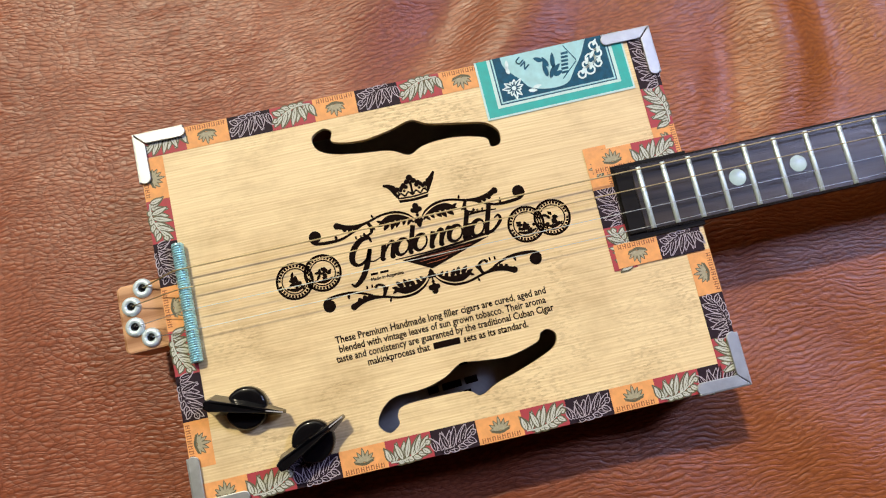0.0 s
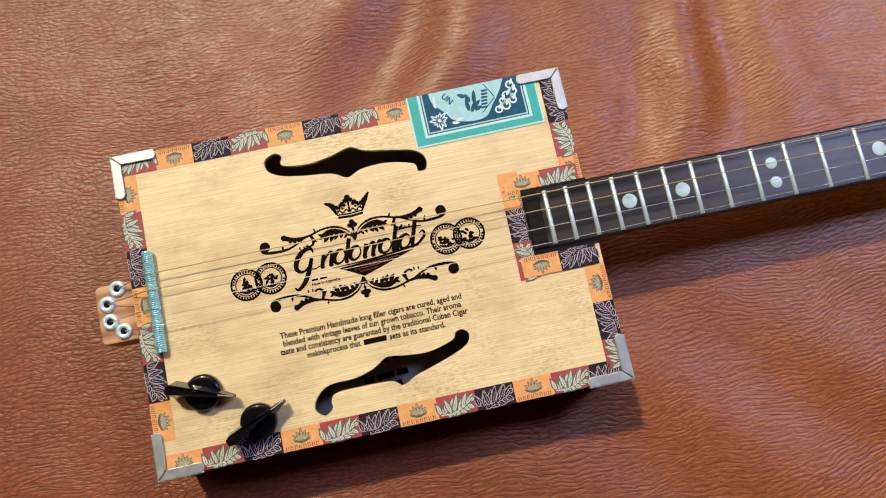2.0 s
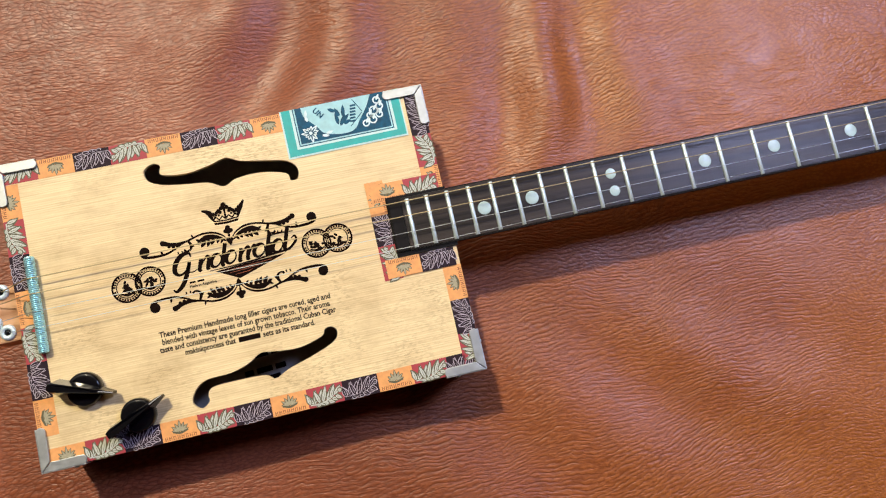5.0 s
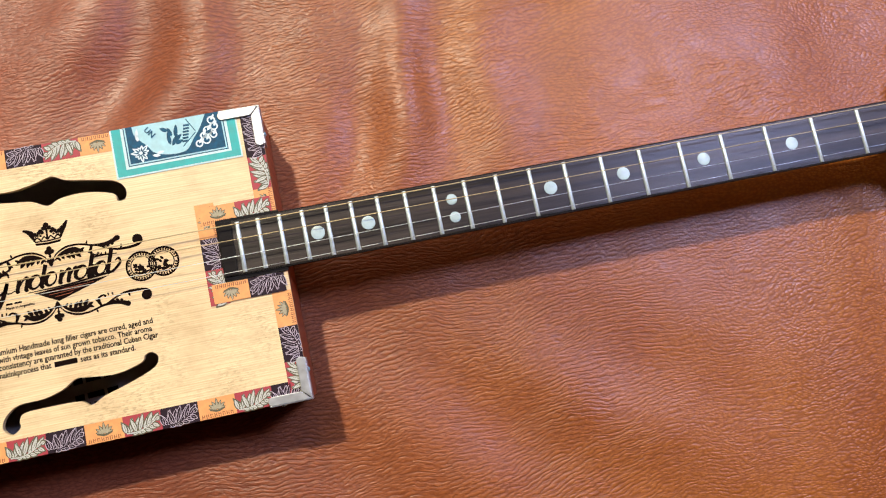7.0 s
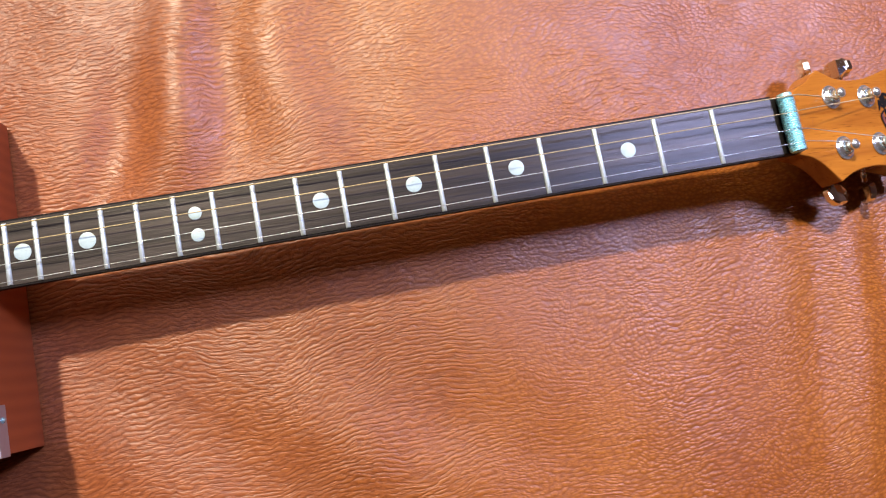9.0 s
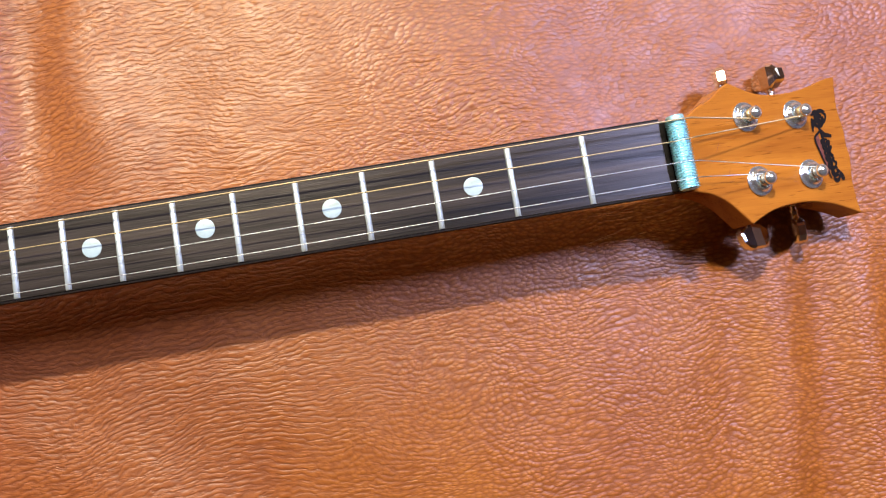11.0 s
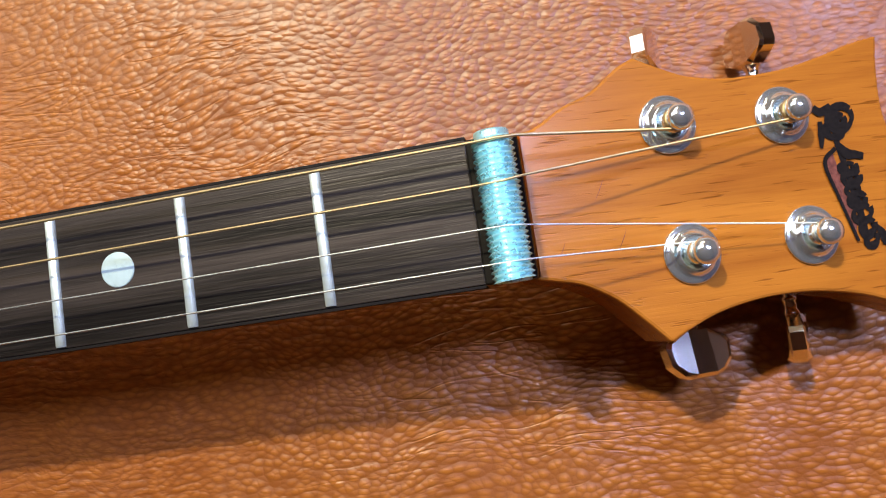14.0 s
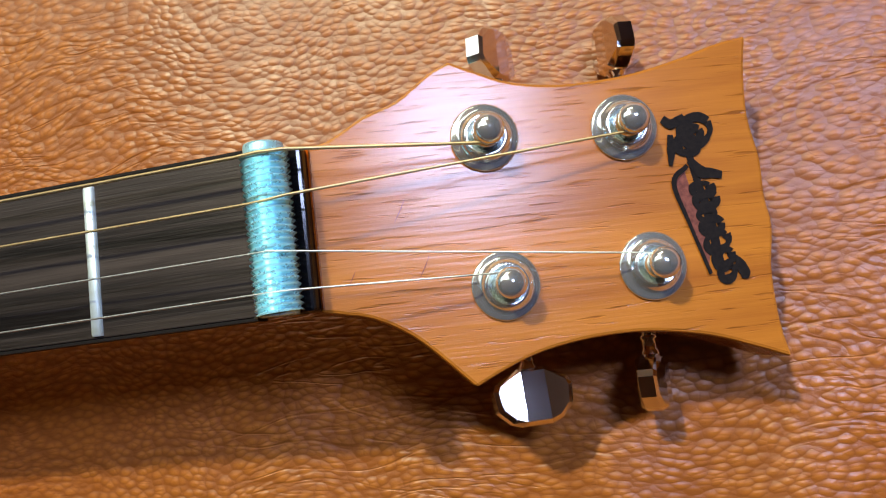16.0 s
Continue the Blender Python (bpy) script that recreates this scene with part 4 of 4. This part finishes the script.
STRETCH = math.sqrt(1 + SLOPE * SLOPE)


def head_outline():
    """Runs of smooth curve between the sharp corners, in the plane of the headstock."""
    runs, run = [], [HEAD[0]]
    for p in HEAD[1:] + HEAD[:1]:
        run.append(p)
        if p in SHARP:
            runs.append(run)
            run = [p]
    pts = []
    for run in runs:
        pts += smooth(run, 4)[:-1] if len(run) > 2 else run[:-1]
    return [(x * STRETCH / 1000, y / 1000) for x, y in pts]


headstock = part("headstock", Shape().prism(head_outline(), -0.0140, 0.0, MAHOGANY), guitar, "open-grained mahogany headstock with scalloped outline", HEAD_TILT, 0.0007)


def head_mark():
    """The maker's mark on the headstock: a black chain of thick scrawled loops beside a hollow wedge."""
    s, z = Shape(), 0.00012
    rnd = random.Random(5)
    s.flat([(0.0838, 0.0046), (0.0812, 0.0020), (0.0857, -0.0165), (0.0868, -0.0120)], z, WEDGE)
    s.ribbon([(0.0844, 0.0055), (0.0811, 0.0022), (0.0830, -0.0060), (0.0860, -0.0168)], [0.0010, 0.0011, 0.0008, 0.0008], z + 0.0004, INK_FADED)
    s.ribbon([(0.0806, 0.0156), (0.0822, 0.0144), (0.0840, 0.0152), (0.0852, 0.0160)], [0.0018, 0.0021, 0.0016, 0.0010], z + 0.0003, INK_FADED)
    s.ribbon([(0.0818, 0.0122), (0.0816, 0.0090), (0.0810, 0.0058)], [0.0012, 0.0019, 0.0008], z + 0.0003, INK_FADED)
    s.ribbon([(0.0850, 0.0066), (0.0872, 0.0040), (0.0892, 0.0036), (0.0914, 0.0030)], [0.0016, 0.0026, 0.0020, 0.0016], z + 0.0003, INK_FADED)
    s.ribbon([(0.0908, -0.0132), (0.0924, -0.0152), (0.0930, -0.0172), (0.0928, -0.0184)], [0.0008, 0.0018, 0.0024, 0.0012], z + 0.0003, INK_FADED)
    s.ribbon([(0.0850, 0.0092), (0.0862, 0.0020), (0.0876, -0.0060), (0.0884, -0.0160)], [0.0015, 0.0016, 0.0020, 0.0018], z + 0.0001, INK_FADED)
    loops = ((0.0873, 0.0126, 0.0031, 0.0029), (0.0868, 0.0118, 0.0014, 0.0013), (0.0852, 0.0098, 0.0021, 0.0018), (0.0868, 0.0004, 0.0019, 0.0013), (0.0872, -0.0020, 0.0021, 0.0014), (0.0869, -0.0048, 0.0016, 0.0010), (0.0878, -0.0072, 0.0020, 0.0016), (0.0884, -0.0104, 0.0023, 0.0019), (0.0890, -0.0138, 0.0019, 0.0019), (0.0896, -0.0166, 0.0015, 0.0016))
    for i, (x, y, a, b) in enumerate(loops):
        lean = rnd.uniform(0.3, 0.9)
        pts = [(x + a * math.cos(u) + lean * 0.3 * b * math.sin(u), y + b * math.sin(u)) for u in (math.tau * k / 9 + lean for k in range(10))]
        s.ribbon(pts, [0.0016 * rnd.uniform(0.6, 1.5) for k in range(7)], z + 0.0002 + 0.000006 * i, INK_FADED)
    return s


part("brand_mark", head_mark(), headstock, "worn black printed mark", pose(0.0010, -0.0003, 0, 0, 0, -0.6))

for x, y, n in ((0.0252, -0.0011, 5.0), (0.0285, -0.0132, 5.5), (0.0150, -0.0128, 3.5)):
    part("scratch", Shape().ribbon([(x, y), (x + 0.0003 * n, y + 0.0005 * n), (x + 0.0005 * n, y + 0.0009 * n)], [0.00006, 0.00016, 0.00005], 0.00010, WEDGE), headstock, "fine dark scratch", pose(0, 0, 0))


# ---- tuners ----
def tuner(x, y, side, roll, along, lift=0):
    """Washer and string post on the face, shaft and button at the edge."""
    t = tagged(new("tuner"), "chrome tuning machine")
    t.parent = guitar
    t.matrix_basis = HEAD_TILT @ pose(x * STRETCH, y, 0)
    part("washer", Shape().lathe([(0, 0), (0.0065, 0), (0.0069, 0.0003), (0.0069, 0.0006), (0.0065, 0.0009), (0.0059, 0.0009), (0.0053, 0.0012), (0.0048, 0.0018), (0.0044, 0.0025), (0.0040, 0.0028), (0.0036, 0.0026), (0.0034, 0.0021), (0, 0.0020)], WASHER, 40), t)
    part("post", Shape().lathe([(0, 0.0020), (0.0029, 0.0020), (0.0027, 0.0034), (0.0021, 0.0040), (0.0021, 0.0050), (0.0027, 0.0056), (0.0031, 0.0066), (0.0029, 0.0078), (0.0018, 0.0087), (0, 0.0090)], WASHER, 24), t)
    wraps = Shape()
    coil = [(0.0025 * math.cos(a * 0.5), 0.00245 * math.sin(a * 0.5), 0.0040 + 0.00004 * a) for a in range(0, 26)]
    wraps.tube(coil, 0.00042 if y > 0 else 0.0002, BRASS if y > 0 else WIRE, 6)
    part("string_winding", wraps, t)
    part("gear_box", Shape().prism(rect(-0.0085, -0.0075, 0.0085, 0.0075), -0.0210, -0.0142, CHROME), t, "", None, 0.001)
    reach = (0.0315 if side > 0 else 0.0330) - abs(y)
    turn = pose(along, 0, -0.0180, -90 * side, 0, 0)
    part("shaft", Shape().lathe([(0.0016, 0.004), (0.0016, reach - 0.0042), (0.0021, reach - 0.0040), (0.0021, reach - 0.0034), (0.0017, reach - 0.0031), (0.0017, reach - 0.0012), (0.0022, reach - 0.0004), (0.0022, reach + 0.003)], CHROME, 16, turn), t)
    b = [(-0.0030, 0.0), (0.0030, 0.0), (0.0082, 0.0028), (0.0088, 0.0042), (0.0082, 0.0086), (0.0055, 0.0112), (0.0030, 0.0121), (-0.0030, 0.0121), (-0.0055, 0.0112), (-0.0082, 0.0086), (-0.0088, 0.0042), (-0.0082, 0.0028)]
    m = pose(along, side * reach, -0.0180, 0, roll, 0) @ pose(0, 0, 0, lift, 0, 0) @ (Matrix() if side > 0 else pose(0, 0, 0, 0, 0, 180))
    button, n = Shape(), len(b)
    top = [(x * 0.88, 0.0060 + (y - 0.0060) * 0.86, 0.0030 - 0.16 * max(0.0, abs(x) - 0.0030)) for x, y in b]
    verts = [(x, y, -z) for x, y, z in top] + [(x, y, -0.0016) for x, y in b] + [(x, y, 0.0016) for x, y in b] + top
    faces = [(a * n + i, a * n + (i + 1) % n, (a + 1) * n + (i + 1) % n, (a + 1) * n + i) for a in range(3) for i in range(n)]
    for low, turn_over in ((3 * n, False), (0, True)):
        for face in ((0, 1, 6, 7), (1, 2, 3, 4, 5, 6), (0, 7, 8, 9, 10, 11)):
            faces.append(tuple(low + i for i in (reversed(face) if turn_over else face)))
    button.add(verts, faces, CHROME)
    part("button", button, t, "", m)


tuner(0.0427, 0.0141, 1, 54, 0.0068)
tuner(0.0699, 0.0135, 1, -86, 0.0068)
tuner(0.0432, -0.0157, -1, 6, 0.0055, -9)
tuner(0.0715, -0.0151, -1, 60, 0.0032)


# ---- tail block and ferrules ----
def tail_block():
    s = Shape()
    c = [(-0.0223, -0.0145), (-0.0205, -0.0163), (0.001, -0.0163), (0.001, 0.0163), (-0.0205, 0.0163), (-0.0223, 0.0145)]
    return s.prism(c, 0.018, 0.0405, TAIL_WOOD)


TAIL = pose(-0.6655, -0.0038, 0, 0, 0, 0.6)
tail = part("tailpiece", tail_block(), guitar, "small wooden tail block with four string holes", TAIL, 0.0012)
FERR = [(-675.2, 9.3), (-681.6, 1.7), (-681.3, -8.1), (-674.6, -14.4)]
ferrule_mesh = Shape().lathe([(0.0012, -0.001), (0.0017, 0.0006), (0.0022, 0.0016), (0.0034, 0.0017), (0.0044, 0.0010), (0.0046, 0.0), (0.0046, -0.001)], FERRULE, 28)
# darkness inside the string hole, put in as a black disc
ferrule_mesh.lathe([(0, 0.0006), (0.0019, 0.0006), (0.0019, 0.0009), (0, 0.0009)], BLACK, 16)
ferrule_mesh = ferrule_mesh.mesh("ferrule")
for x, y in FERR:
    part("ferrule", ferrule_mesh, tail, "", TAIL.inverted() @ pose(x / 1000, y / 1000, 0.0405))

# ---- strings ----
NUT_Y, BRIDGE_Y = (12.6, 3.6, -5.5, -12.9), (11.5, 2.6, -7.6, -16.9)
POSTS = [(42.7, 14.1), (69.9, 13.5), (71.5, -15.1), (43.2, -15.7)]
for i, (r, material) in enumerate(((0.00036, BRASS), (0.00028, BRASS), (0.00018, WIRE), (0.00018, WIRE))):
    px, py = POSTS[i][0] / 1000, POSTS[i][1] / 1000
    pz = 0.0449 - SLOPE * px + 0.0048
    fx, fy = FERR[i][0] / 1000, FERR[i][1] / 1000
    edge = 0.0022 * (1 if i in (0, 1) else -1) * -1
    pts = [(fx, fy, 0.0405), (fx + 0.002, fy + (BRIDGE_Y[i] / 1000 - fy) * 0.1, 0.0425), (-0.6560, BRIDGE_Y[i] / 1000, TOP + 0.0054 + r), (-0.6527, BRIDGE_Y[i] / 1000, TOP + 0.0060 + r)]
    pts += [(-0.6480, BRIDGE_Y[i] / 1000, TOP + 0.0060 + r), (0.0004, NUT_Y[i] / 1000, 0.0538 + r), (0.0051, NUT_Y[i] / 1000, 0.0545 + r), (0.0095, NUT_Y[i] / 1000 + (py + edge - NUT_Y[i] / 1000) * 0.07, 0.0539 + r), (px, py + edge, pz + 0.0008)]
    part("string", Shape().tube(pts, r, material), guitar, "bronze wound string" if i < 2 else "thin plain steel string")


# ---- control knobs ----
def knob(x, y, turn):
    k = tagged(new("control_knob"), "black chicken-head knob")
    k.parent = guitar
    k.matrix_basis = pose(x / 1000, y / 1000, TOP + 0.0004, 0, 0, turn)
    part("skirt", Shape().lathe([(0, 0), (0.0092, 0), (0.0096, 0.0008), (0.0095, 0.0046), (0.0090, 0.0058), (0.0080, 0.0062), (0.0056, 0.0062), (0, 0.0063)], BLACK, 40), k)
    s = Shape()
    low = [(-0.0172, -0.0030), (-0.0146, -0.0046), (0.0, -0.0036), (0.0110, -0.0022), (0.0176, -0.0008), (0.0176, 0.0008), (0.0110, 0.0022), (0.0, 0.0036), (-0.0146, 0.0046), (-0.0172, 0.0030)]
    n = len(low)
    high = [(x * 0.97, y * (0.55 if x < 0 else 0.45)) for x, y in low]
    verts = [(*p, 0.0035) for p in low] + [(hx, hy, 0.0145 - 0.0035 * max(0, hx / 0.0165)) for hx, hy in high]
    faces = [tuple(range(n, 2 * n)), tuple(reversed(range(n)))] + [(i, (i + 1) % n, n + (i + 1) % n, n + i) for i in range(n)]
    s.add(verts, faces, BLACK)
    part("pointer", s, k, "", None, 0.0008)
    # glint along the pointer's top, built as a thin grey bar
    part("pointer_glint", Shape().prism(rect(0.007, -0.00025, 0.0160, 0.00025), 0.0105, 0.0146, plain_material("glint_grey", (0.35, 0.35, 0.35), 0.4)).moved(pose(0, 0, -0.0012, 0, 6, 0)), k)


knob(-634.2, -56.0, -17.5)
knob(-608.2, -76.6, 27)

# ---- maker's slip inside the box ----
slip = part("inner_slip", Shape().prism(rect(-0.055, -0.0185, 0.055, 0.0185), 0, 0.0002, INSIDE), guitar, "grey paper slip with dark writing inside the box", BOX @ pose(*on_box(-533, -62), 0.0052, 0, 0, 3))
for y, x0, words in ((0.004, -0.030, (6, 5, 8, 4)), (-0.006, -0.022, (5, 9, 6)), (-0.012, -0.030, (7, 6, 10))):
    x = x0
    for w in words:
        part("writing_bar", Shape().prism(rect(x, y, x + w * 0.0011, y + 0.0035), 0.0002, 0.0004, INK), slip, "dark unreadable writing")
        x += w * 0.0011 + 0.002
